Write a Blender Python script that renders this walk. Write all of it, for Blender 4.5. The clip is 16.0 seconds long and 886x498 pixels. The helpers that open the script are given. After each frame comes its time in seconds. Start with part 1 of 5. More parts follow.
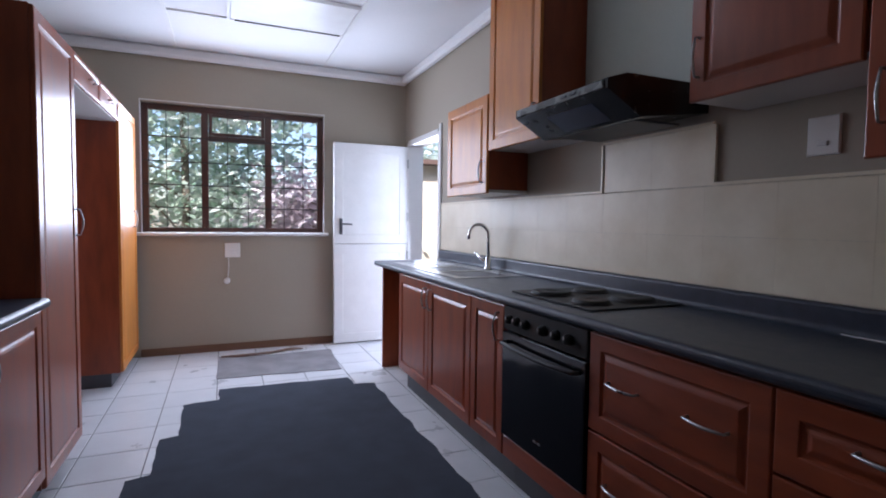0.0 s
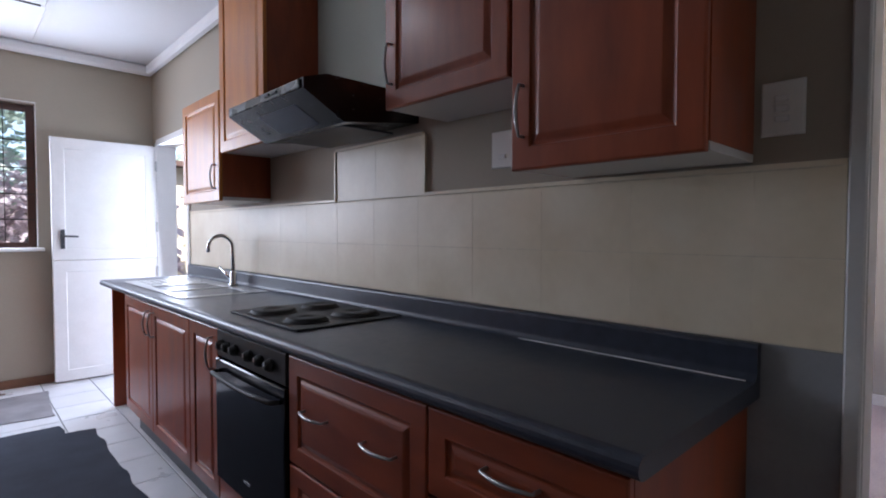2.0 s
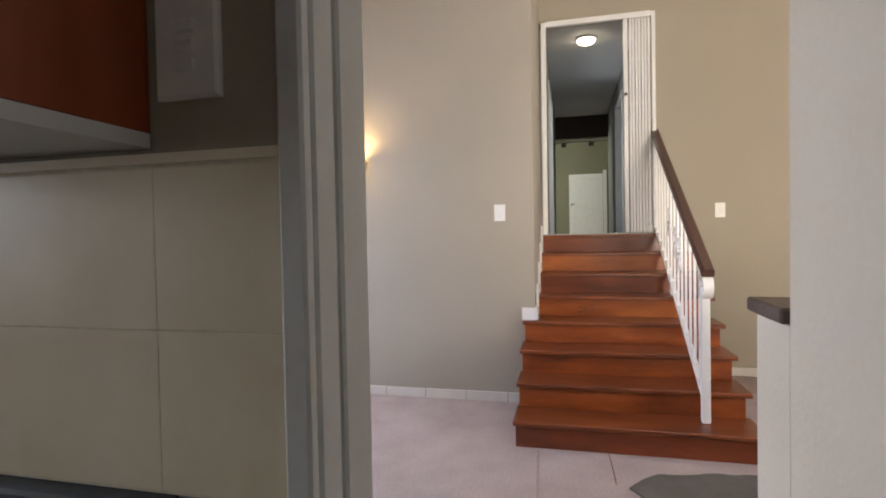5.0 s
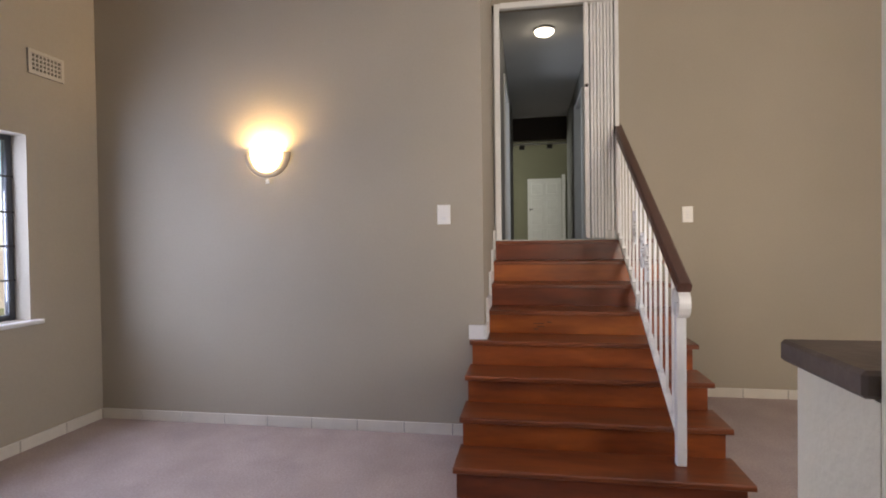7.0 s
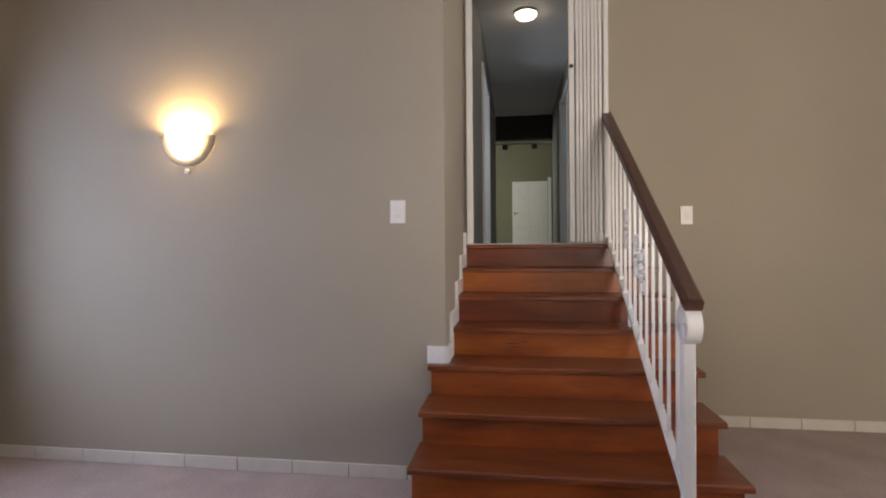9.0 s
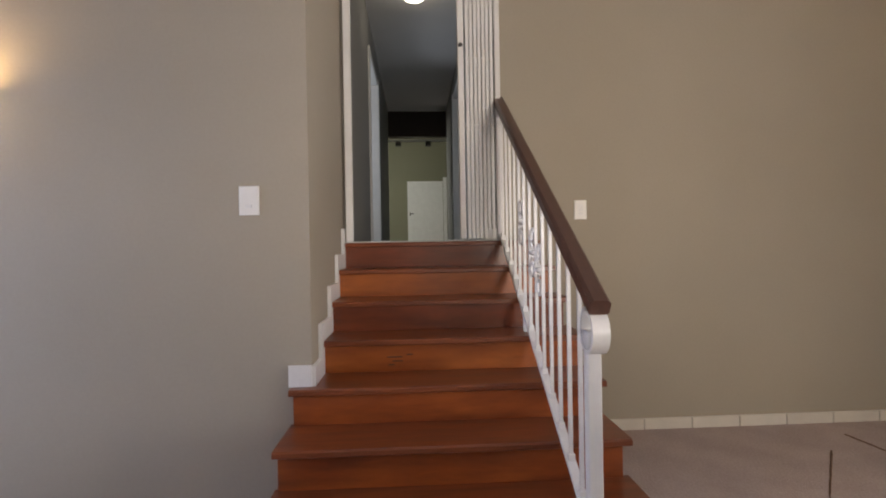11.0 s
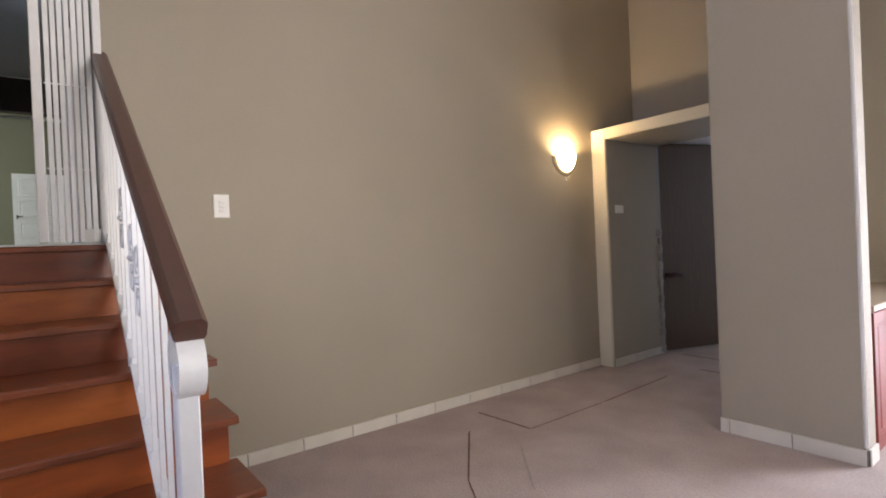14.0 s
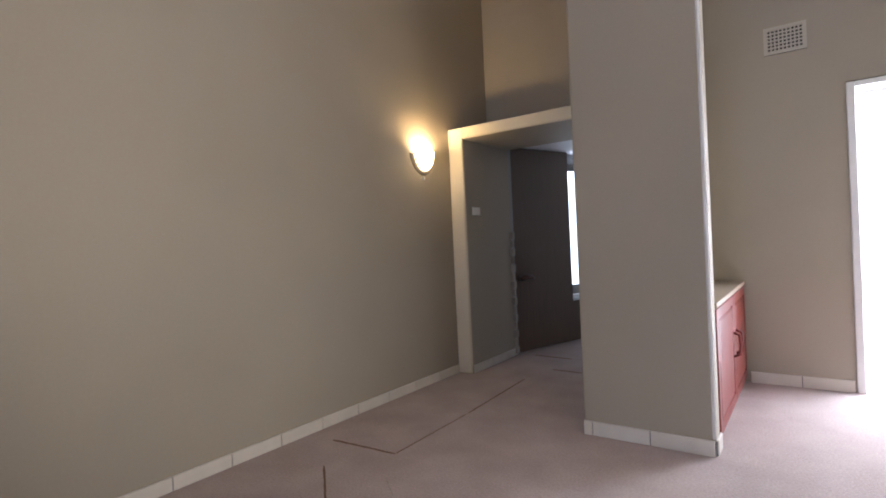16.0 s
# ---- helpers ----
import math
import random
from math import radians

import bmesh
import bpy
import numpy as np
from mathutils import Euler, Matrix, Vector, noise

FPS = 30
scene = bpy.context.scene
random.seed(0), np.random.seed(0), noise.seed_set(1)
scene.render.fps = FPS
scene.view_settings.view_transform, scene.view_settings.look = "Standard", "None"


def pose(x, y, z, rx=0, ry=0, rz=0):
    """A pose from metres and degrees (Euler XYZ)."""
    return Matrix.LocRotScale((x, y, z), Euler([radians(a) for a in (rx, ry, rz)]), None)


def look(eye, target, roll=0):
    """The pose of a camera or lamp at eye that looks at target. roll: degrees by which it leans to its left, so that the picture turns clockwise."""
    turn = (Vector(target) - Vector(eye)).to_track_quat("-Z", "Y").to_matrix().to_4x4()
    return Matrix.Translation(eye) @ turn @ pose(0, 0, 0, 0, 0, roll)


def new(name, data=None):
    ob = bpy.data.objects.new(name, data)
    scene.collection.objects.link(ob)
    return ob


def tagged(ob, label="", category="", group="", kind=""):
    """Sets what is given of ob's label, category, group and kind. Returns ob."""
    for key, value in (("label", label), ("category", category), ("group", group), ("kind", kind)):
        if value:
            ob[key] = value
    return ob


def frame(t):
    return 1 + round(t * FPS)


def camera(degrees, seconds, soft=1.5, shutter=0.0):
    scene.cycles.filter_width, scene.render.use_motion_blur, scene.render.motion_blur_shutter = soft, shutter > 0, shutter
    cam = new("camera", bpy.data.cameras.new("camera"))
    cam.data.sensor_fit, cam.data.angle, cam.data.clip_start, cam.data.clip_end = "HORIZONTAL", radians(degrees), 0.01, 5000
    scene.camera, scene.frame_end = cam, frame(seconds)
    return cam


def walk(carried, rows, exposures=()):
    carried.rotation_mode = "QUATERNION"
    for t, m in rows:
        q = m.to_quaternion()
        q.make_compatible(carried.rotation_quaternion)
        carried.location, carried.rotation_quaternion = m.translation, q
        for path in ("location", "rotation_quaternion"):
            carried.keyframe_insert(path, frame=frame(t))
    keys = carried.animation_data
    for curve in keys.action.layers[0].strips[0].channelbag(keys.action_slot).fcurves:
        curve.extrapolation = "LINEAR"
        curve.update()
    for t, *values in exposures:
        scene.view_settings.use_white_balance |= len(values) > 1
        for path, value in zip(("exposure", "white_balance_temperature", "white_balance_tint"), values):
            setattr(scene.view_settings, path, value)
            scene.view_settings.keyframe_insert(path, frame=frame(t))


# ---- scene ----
cam = camera(81.3, 16.0, soft=1.9)
PATH = [
    (0, (1.362, 0.652, 1.242), (2.143, 2.49, 1.139), 0.7),
    (0.5, (1.443, 0.633, 1.243), (2.362, 2.407, 1.148), 0.5),
    (1, (1.531, 0.61, 1.236), (2.6, 2.298, 1.149), 0.3),
    (1.5, (1.638, 0.583, 1.25), (2.867, 2.159, 1.174), 0.2),
    (2, (1.784, 0.585, 1.257), (3.161, 2.033, 1.19), 0.1),
    (2.5, (1.862, 0.601, 1.256), (3.434, 1.836, 1.195), -0.2),
    (3, (1.994, 0.561, 1.268), (3.685, 1.629, 1.217), -0.6),
    (3.5, (2.174, 0.513, 1.289), (3.951, 1.429, 1.236), -0.9),
    (4, (2.285, 0.455, 1.284), (4.133, 1.219, 1.235), -0.9),
    (4.5, (2.458, 0.455, 1.296), (4.361, 1.07, 1.247), -0.9),
    (5, (2.621, 0.475, 1.307), (4.563, 0.949, 1.259), -1.1),
    (7.5, (3.39, 0.422, 1.307), (5.364, 0.742, 1.28), -0.7),
    (8, (3.562, 0.405, 1.303), (5.538, 0.714, 1.283), -0.6),
    (10.5, (4.21, 0.267, 1.271), (6.209, 0.335, 1.267), -0.7),
    (11, (4.31, 0.26, 1.26), (6.307, 0.155, 1.255), -1.0),
    (11.5, (4.326, 0.245, 1.245), (6.298, -0.088, 1.239), -1.2),
    (12, (4.357, 0.213, 1.234), (6.28, -0.334, 1.23), -1.5),
    (12.5, (4.439, 0.134, 1.233), (6.3, -0.6, 1.226), -1.9),
    (13, (4.533, 0.039, 1.22), (6.311, -0.877, 1.215), -2.2),
    (13.5, (4.602, -0.021, 1.218), (6.284, -1.103, 1.21), -2.4),
    (14, (4.672, -0.074, 1.223), (6.263, -1.286, 1.21), -2.5),
    (14.5, (4.808, -0.104, 1.23), (6.283, -1.454, 1.212), -2.4),
    (15, (4.899, -0.128, 1.223), (6.265, -1.589, 1.206), -2.6),
    (15.5, (4.97, -0.19, 1.232), (6.226, -1.746, 1.206), -2.6),
    (16, (5.022, -0.295, 1.208), (6.186, -1.922, 1.188), -2.7),
]
EXPOSURES = [(0, 0.98, 5920, 20), (1, 1.02, 5920, 20), (2, 1.22, 6080, 19), (3, 1.6, 6500, 14), (4, 1.65, 6800, 12), (5, 1.42, 6950, 12), (7.5, 0.86, 6920, 15), (10.5, 0.76, 6900, 15), (12.5, 1.10, 6450, 14), (13.5, 1.22, 6300, 14), (14.5, 1.06, 6150, 14), (16, 0.92, 6000, 14)]
walk(cam, [(t, look(eye, target, roll)) for t, eye, target, roll in PATH], EXPOSURES)


# ---- world and light ----
world = bpy.data.worlds.new("sky")
scene.world = world
world.use_nodes = True
wn = world.node_tree.nodes
sky = wn.new("ShaderNodeTexSky")
sky.sky_type, sky.sun_disc = "NISHITA", False
sky.sun_elevation, sky.sun_rotation = radians(42), radians(217)
wn["Background"].inputs["Strength"].default_value = 0.15
world.node_tree.links.new(sky.outputs[0], wn["Background"].inputs["Color"])
sun = new("sun", bpy.data.lights.new("sun", "SUN"))
sun.data.energy, sun.data.angle, sun.data.color = 5.0, radians(0.5), (1.0, 0.95, 0.86)
sun.matrix_world = look((0, 0, 0), (0.6 * math.cos(radians(42)), 0.8 * math.cos(radians(42)), -math.sin(radians(42))))


def window_light(name, place, target, width, height, power, colour=(0.86, 0.93, 1.0)):
    lamp = new(name, bpy.data.lights.new(name, "AREA"))
    lamp.data.shape, lamp.data.size, lamp.data.size_y = "RECTANGLE", width, height
    lamp.data.energy, lamp.data.color = power, colour
    lamp.matrix_world = look(place, target)


def bulb(name, place, power, radius, colour=(1.0, 0.64, 0.28)):
    lamp = new(name, bpy.data.lights.new(name, "POINT"))
    lamp.data.energy, lamp.data.shadow_soft_size, lamp.data.color = power, radius, colour
    lamp.location = place


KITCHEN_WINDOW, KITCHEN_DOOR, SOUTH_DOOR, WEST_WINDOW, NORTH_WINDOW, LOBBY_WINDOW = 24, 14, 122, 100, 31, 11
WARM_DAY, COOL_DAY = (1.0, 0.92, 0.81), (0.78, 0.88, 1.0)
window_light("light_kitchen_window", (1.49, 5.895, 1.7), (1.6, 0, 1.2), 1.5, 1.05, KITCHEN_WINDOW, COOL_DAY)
window_light("light_kitchen_door", (3.36, 5.38, 1.1), (0, 3.9, 0.9), 0.75, 1.9, KITCHEN_DOOR, COOL_DAY)
window_light("light_south_door", (4.45, -5.24, 1.15), (4.45, 0, 1.15), 1.7, 2.2, SOUTH_DOOR, (0.88, 0.92, 1.0))
window_light("light_west_window", (0.72, -2.3, 1.5), (6, -1.2, 1.0), 2.3, 1.4, WEST_WINDOW, WARM_DAY)
window_light("light_north_window", (5.35, 3.92, 1.45), (5.2, 0.4, 0.5), 1.3, 1.1, NORTH_WINDOW, (0.60, 0.71, 1.0))
window_light("light_lobby_window", (7.42, -6.37, 1.4), (6.42, -6.03, 1.2), 0.8, 1.6, LOBBY_WINDOW, (0.76, 0.86, 1.0))
for tube_y in (3.2, 3.66, 4.12):
    bulb("light_kitchen_tube", (1.72, tube_y, 2.63), 1.0, 0.035, (0.86, 0.95, 1.0))
# Added lamps brighten the passage and far room; no window is built there.
window_light("light_far_room", (15.7, 2.40, 2.6), (16.2, 0, 2.2), 1.6, 1.2, 36, (0.95, 1.0, 0.9))
window_light("light_side_room", (10.28, 1.86, 2.5), (10.2, 0, 2.4), 0.9, 1.2, 7, COOL_DAY)
# Added fill lamp under the box ceiling; no window or fitting stands there.
window_light("light_doorway_fill", (4.3, -6.5, 2.56), (4.3, -6.6, 0), 2.2, 1.6, 75, (0.95, 0.97, 1.0))


# ---- materials ----
def material(name, colour, rough=0.6, metal=0.0, second=None, scale=4.0, mottle=0.12, bump=0.0, bump_scale=150.0, random_value=0.0,
             grain=None, coat=0.0, spec=0.5, stretch=(1, 1, 1), placed=False):
    """A painted or natural surface: colour varied at two scales, fine relief, and a shade of its own for each object."""
    m = bpy.data.materials.new(name)
    m.use_nodes = True
    t = m.node_tree
    b = t.nodes["Principled BSDF"]
    b.inputs["Roughness"].default_value, b.inputs["Metallic"].default_value = rough, metal
    b.inputs["Coat Weight"].default_value, b.inputs["Specular IOR Level"].default_value = coat, spec
    b.inputs["Coat Roughness"].default_value = 0.2
    co = t.nodes.new("ShaderNodeNewGeometry" if placed else "ShaderNodeTexCoord")
    coords = co.outputs["Position" if placed else "Object"]
    mp = t.nodes.new("ShaderNodeMapping")
    mp.inputs["Scale"].default_value = grain or stretch
    t.links.new(coords, mp.inputs["Vector"])
    big = t.nodes.new("ShaderNodeTexNoise")
    big.inputs["Scale"].default_value, big.inputs["Detail"].default_value = scale, 6
    t.links.new(mp.outputs[0], big.inputs["Vector"])
    ramp = t.nodes.new("ShaderNodeMapRange")
    ramp.inputs["From Min"].default_value, ramp.inputs["From Max"].default_value = 0.3, 0.7
    t.links.new(big.outputs["Fac"], ramp.inputs["Value"])
    mix = t.nodes.new("ShaderNodeMix")
    mix.data_type = "RGBA"
    dark = second or tuple(c * (1 - mottle) for c in colour)
    mix.inputs[6].default_value, mix.inputs[7].default_value = (*dark, 1), (*colour, 1)
    t.links.new(ramp.outputs[0], mix.inputs[0])
    out = mix.outputs[2]
    fine = t.nodes.new("ShaderNodeTexNoise")
    fine.inputs["Scale"].default_value, fine.inputs["Detail"].default_value = bump_scale, 3
    t.links.new(mp.outputs[0] if grain else coords, fine.inputs["Vector"])
    hsv = t.nodes.new("ShaderNodeHueSaturation")
    t.links.new(out, hsv.inputs["Color"])
    val = t.nodes.new("ShaderNodeMath")
    val.operation = "MULTIPLY_ADD"
    val.inputs[1].default_value, val.inputs[2].default_value = mottle * 1.2, 1 - mottle * 0.6
    t.links.new(fine.outputs["Fac"], val.inputs[0])
    last = val.outputs[0]
    if random_value:
        info = t.nodes.new("ShaderNodeObjectInfo")
        rv = t.nodes.new("ShaderNodeMath")
        rv.operation = "MULTIPLY_ADD"
        rv.inputs[1].default_value, rv.inputs[2].default_value = random_value, 1 - random_value / 2
        t.links.new(info.outputs["Random"], rv.inputs[0])
        pr = t.nodes.new("ShaderNodeMath")
        pr.operation = "MULTIPLY"
        t.links.new(rv.outputs[0], pr.inputs[0])
        t.links.new(last, pr.inputs[1])
        last = pr.outputs[0]
    t.links.new(last, hsv.inputs["Value"])
    t.links.new(hsv.outputs[0], b.inputs["Base Color"])
    rr = t.nodes.new("ShaderNodeMath")
    rr.operation = "MULTIPLY_ADD"
    rr.inputs[1].default_value, rr.inputs[2].default_value = 0.16, rough - 0.08
    t.links.new(big.outputs["Fac"], rr.inputs[0])
    t.links.new(rr.outputs[0], b.inputs["Roughness"])
    if bump:
        bp = t.nodes.new("ShaderNodeBump")
        bp.inputs["Strength"].default_value, bp.inputs["Distance"].default_value = 0.6, bump
        t.links.new(fine.outputs["Fac"], bp.inputs["Height"])
        t.links.new(bp.outputs[0], b.inputs["Normal"])
    return m


def glowing(name, colour, strength):
    m = bpy.data.materials.new(name)
    m.use_nodes = True
    b = m.node_tree.nodes["Principled BSDF"]
    b.inputs["Base Color"].default_value = (0.8, 0.75, 0.65, 1)
    b.inputs["Emission Color"].default_value, b.inputs["Emission Strength"].default_value = (*colour, 1), strength
    return m


def clear_glass(name):
    m = bpy.data.materials.new(name)
    m.use_nodes = True
    b = m.node_tree.nodes["Principled BSDF"]
    b.inputs["Transmission Weight"].default_value, b.inputs["Roughness"].default_value, b.inputs["IOR"].default_value = 1, 0.02, 1.45
    return m


WALL = material("taupe_wall_paint", (0.380, 0.337, 0.268), 0.75, scale=1.3, mottle=0.07, bump=0.001, bump_scale=60)
PALE = material("cream_wall_paint", (0.72, 0.65, 0.50), 0.75, scale=1.5, mottle=0.06, bump=0.002, bump_scale=60)
GREEN_WALL = material("sage_green_wall_paint", (0.23, 0.225, 0.155), 0.75, scale=1.5, mottle=0.06, bump=0.002, bump_scale=60)
GREY_WALL = material("grey_passage_paint", (0.34, 0.34, 0.33), 0.75, scale=1.5, mottle=0.06, bump=0.002, bump_scale=60)
CEILING = material("white_ceiling_board", (0.78, 0.78, 0.79), 0.8, scale=2, mottle=0.04, bump=0.001, bump_scale=90)
WHITE = material("white_gloss_paint", (0.78, 0.78, 0.77), 0.35, scale=9, mottle=0.06, bump=0.0006, bump_scale=70)
OFFWHITE = material("off_white_plastic", (0.80, 0.79, 0.76), 0.4, scale=20, mottle=0.04)
FRAME_GREY = material("pale_grey_frame_paint", (0.60, 0.61, 0.60), 0.45, scale=7, mottle=0.07, bump=0.0006, bump_scale=60)
CHERRY = material("cherry_wood_veneer", (0.33, 0.066, 0.019), 0.40, second=(0.21, 0.039, 0.012), scale=5, mottle=0.14, grain=(3.2, 3.2, 0.7), bump_scale=16, random_value=0.12, coat=0.32, spec=0.45)
CHERRY_H = material("cherry_wood_veneer_level", (0.33, 0.066, 0.019), 0.40, second=(0.21, 0.039, 0.012), scale=5, mottle=0.14, grain=(3.2, 0.7, 3.2), bump_scale=16, random_value=0.12, coat=0.32, spec=0.45)
# Lighter copy of the cherry; window light on these doors is put into the colour.
CHERRY_LIT = material("honey_lit_cherry_veneer", (0.58, 0.215, 0.036), 0.42, second=(0.45, 0.148, 0.024), scale=5, mottle=0.14, grain=(3.2, 3.2, 0.7), bump_scale=16, random_value=0.08, coat=0.12, spec=0.4)
REDWOOD = material("dark_red_stained_wood", (0.23, 0.034, 0.022), 0.42, second=(0.16, 0.022, 0.015), scale=5, mottle=0.14, grain=(3.2, 3.2, 0.7), bump_scale=16, random_value=0.1, coat=0.1, spec=0.4)
PALE_TOP = material("pale_beige_top", (0.38, 0.30, 0.215), 0.5, scale=8, mottle=0.12, bump_scale=30)
OFFCUT = material("dark_grey_carpet_offcut", (0.15, 0.138, 0.125), 0.95, second=(0.11, 0.10, 0.09), scale=6, mottle=0.25, bump=0.004, bump_scale=200, spec=0.1)
TREAD = material("varnished_tread_wood", (0.25, 0.064, 0.018), 0.34, second=(0.11, 0.026, 0.010), scale=2.5, mottle=0.3, grain=(5, 0.8, 5), bump_scale=12, random_value=0.15, coat=0.15, bump=0.0008)
RISER = material("varnished_riser_wood", (0.42, 0.115, 0.020), 0.36, second=(0.20, 0.045, 0.010), scale=2.2, mottle=0.3, grain=(5, 0.9, 4), bump_scale=12, random_value=0.3, coat=0.15, bump=0.0008)
RAILWOOD = material("dark_handrail_wood", (0.085, 0.036, 0.024), 0.4, scale=5, mottle=0.25, grain=(0.7, 9, 9), bump_scale=12, coat=0.2)
SKIRTWOOD = material("brown_skirting_wood", (0.17, 0.085, 0.045), 0.5, scale=5, mottle=0.2, grain=(0.7, 9, 9), bump_scale=12)
DOORWOOD = material("brown_lobby_door_wood", (0.115, 0.074, 0.048), 0.5, scale=5, mottle=0.2, grain=(9, 9, 0.7), bump_scale=12)
DARKWOOD = material("dark_brown_door_wood", (0.060, 0.043, 0.034), 0.5, scale=5, mottle=0.2, grain=(9, 9, 0.7), bump_scale=12)
SLABWOOD = material("worn_dark_sill_wood", (0.075, 0.05, 0.038), 0.5, second=(0.14, 0.10, 0.075), scale=7, mottle=0.3, bump=0.002, bump_scale=60)
MEDWOOD = material("window_frame_wood", (0.075, 0.032, 0.024), 0.4, scale=6, mottle=0.2, bump_scale=20)
COUNTER = material("black_laminate", (0.041, 0.051, 0.076), 0.36, scale=30, mottle=0.3, bump=0.0003, bump_scale=500)
ENAMEL = material("black_enamel", (0.012, 0.012, 0.014), 0.25, scale=20, mottle=0.2)
# Hood glass; the blue that it mirrors is put into the base colour.
HOOD_GLASS = material("hood_glass_blue_reflection", (0.035, 0.045, 0.085), 0.3, scale=8, mottle=0.2)
SATIN = material("satin_grey_strip", (0.16, 0.17, 0.165), 0.28, metal=0.4, scale=14, mottle=0.15)
HOTPLATE = material("cast_iron_plate", (0.022, 0.021, 0.020), 0.6, scale=25, mottle=0.3, bump=0.0006, bump_scale=200)
HOBTOP = material("matt_black_hob_enamel", (0.014, 0.014, 0.015), 0.5, scale=30, mottle=0.3, spec=0.3)
PLASTER = material("bare_grey_plaster", (0.30, 0.31, 0.32), 0.8, second=(0.24, 0.25, 0.26), scale=5, mottle=0.1, bump=0.001, bump_scale=70)
# Beige tone stands for the crescent of shade below the wall lamps.
LAMP_CRESCENT = material("beige_lamp_shadow_crescent", (0.46, 0.38, 0.27), 0.6, scale=12, mottle=0.1)
BLACKGLASS = material("black_oven_glass", (0.006, 0.006, 0.008), 0.1, scale=6, mottle=0.1)
STEEL = material("brushed_steel", (0.46, 0.46, 0.46), 0.3, metal=1.0, scale=20, mottle=0.1)
CHROME = material("chrome", (0.7, 0.7, 0.7), 0.15, metal=1.0, scale=20, mottle=0.05)
BRASS = material("aged_brass", (0.5, 0.34, 0.2), 0.35, metal=1.0, scale=20, mottle=0.2)
IRON = material("dark_iron_bar", (0.035, 0.03, 0.03), 0.5, scale=20, mottle=0.2)
PLINTH = material("dark_grey_plinth", (0.06, 0.065, 0.075), 0.5, scale=10, mottle=0.15)
MELAMINE = material("white_melamine", (0.62, 0.61, 0.60), 0.4, scale=6, mottle=0.05)
WALL_TILE = material("cream_glazed_tile", (0.82, 0.75, 0.59), 0.40, second=(0.70, 0.615, 0.45), scale=4.5, mottle=0.06, random_value=0.04, bump=0.0005, bump_scale=40, placed=True)
FLOOR_TILE = material("white_floor_tile", (0.66, 0.67, 0.69), 0.3, second=(0.59, 0.60, 0.62), scale=5, mottle=0.07, random_value=0.06, placed=True)
GROUT = material("grey_grout", (0.16, 0.16, 0.16), 0.9, scale=40, mottle=0.2)
WALL_GROUT = material("beige_grout", (0.74, 0.67, 0.52), 0.9, scale=40, mottle=0.2)
CARPET = material("pinkish_beige_carpet", (0.46, 0.385, 0.365), 0.95, second=(0.385, 0.318, 0.300), scale=3.5, mottle=0.42, bump=0.006, bump_scale=80, spec=0.1)
CARPET_PALE = material("pale_carpet_join", (0.58, 0.52, 0.49), 0.95, scale=30, mottle=0.3, bump=0.003, bump_scale=300, spec=0.1)
CARPET_CUT = material("cut_carpet_edge", (0.25, 0.165, 0.125), 0.95, scale=30, mottle=0.3, bump=0.003, bump_scale=300, spec=0.1)
RUG = material("charcoal_felt", (0.060, 0.069, 0.088), 0.95, second=(0.048, 0.055, 0.070), scale=6, mottle=0.25, bump=0.004, bump_scale=260, spec=0.1)
MAT = material("grey_rubber_backed_mat", (0.27, 0.26, 0.27), 0.9, second=(0.20, 0.19, 0.20), scale=6, mottle=0.2, bump=0.004, bump_scale=260, spec=0.1)
SKIRT_TILE = material("cream_skirting_tile", (0.66, 0.62, 0.55), 0.4, scale=8, mottle=0.08, random_value=0.08)
BRICK = material("pale_brick", (0.40, 0.36, 0.31), 0.9, scale=12, mottle=0.2, random_value=0.3, bump=0.002, bump_scale=90)
SAGE = material("pale_sage_panel", (0.47, 0.52, 0.46), 0.6, scale=3, mottle=0.06, bump=0.001, bump_scale=60)
VENT = material("painted_vent", (0.50, 0.46, 0.39), 0.6, scale=10, mottle=0.08)
# Near-black colour draws the shade inside the hatch gap and the vent holes.
DARKVOID = material("dark_cavity_shade", (0.03, 0.028, 0.025), 0.9, scale=10, mottle=0.1)
GLASS = clear_glass("window_glass")
TUBE = glowing("lit_tube_cover", (0.86, 0.95, 1.0), 1.2)
CEIL_GLASS = glowing("lit_ceiling_glass", (1.0, 0.92, 0.72), 2.5)
GRASS = material("garden_grass", (0.10, 0.13, 0.05), 0.9, second=(0.15, 0.14, 0.08), scale=2, mottle=0.3, bump=0.02, bump_scale=60)
PAVING = material("pale_concrete_paving", (0.45, 0.43, 0.39), 0.85, scale=3, mottle=0.15, bump=0.002, bump_scale=80)


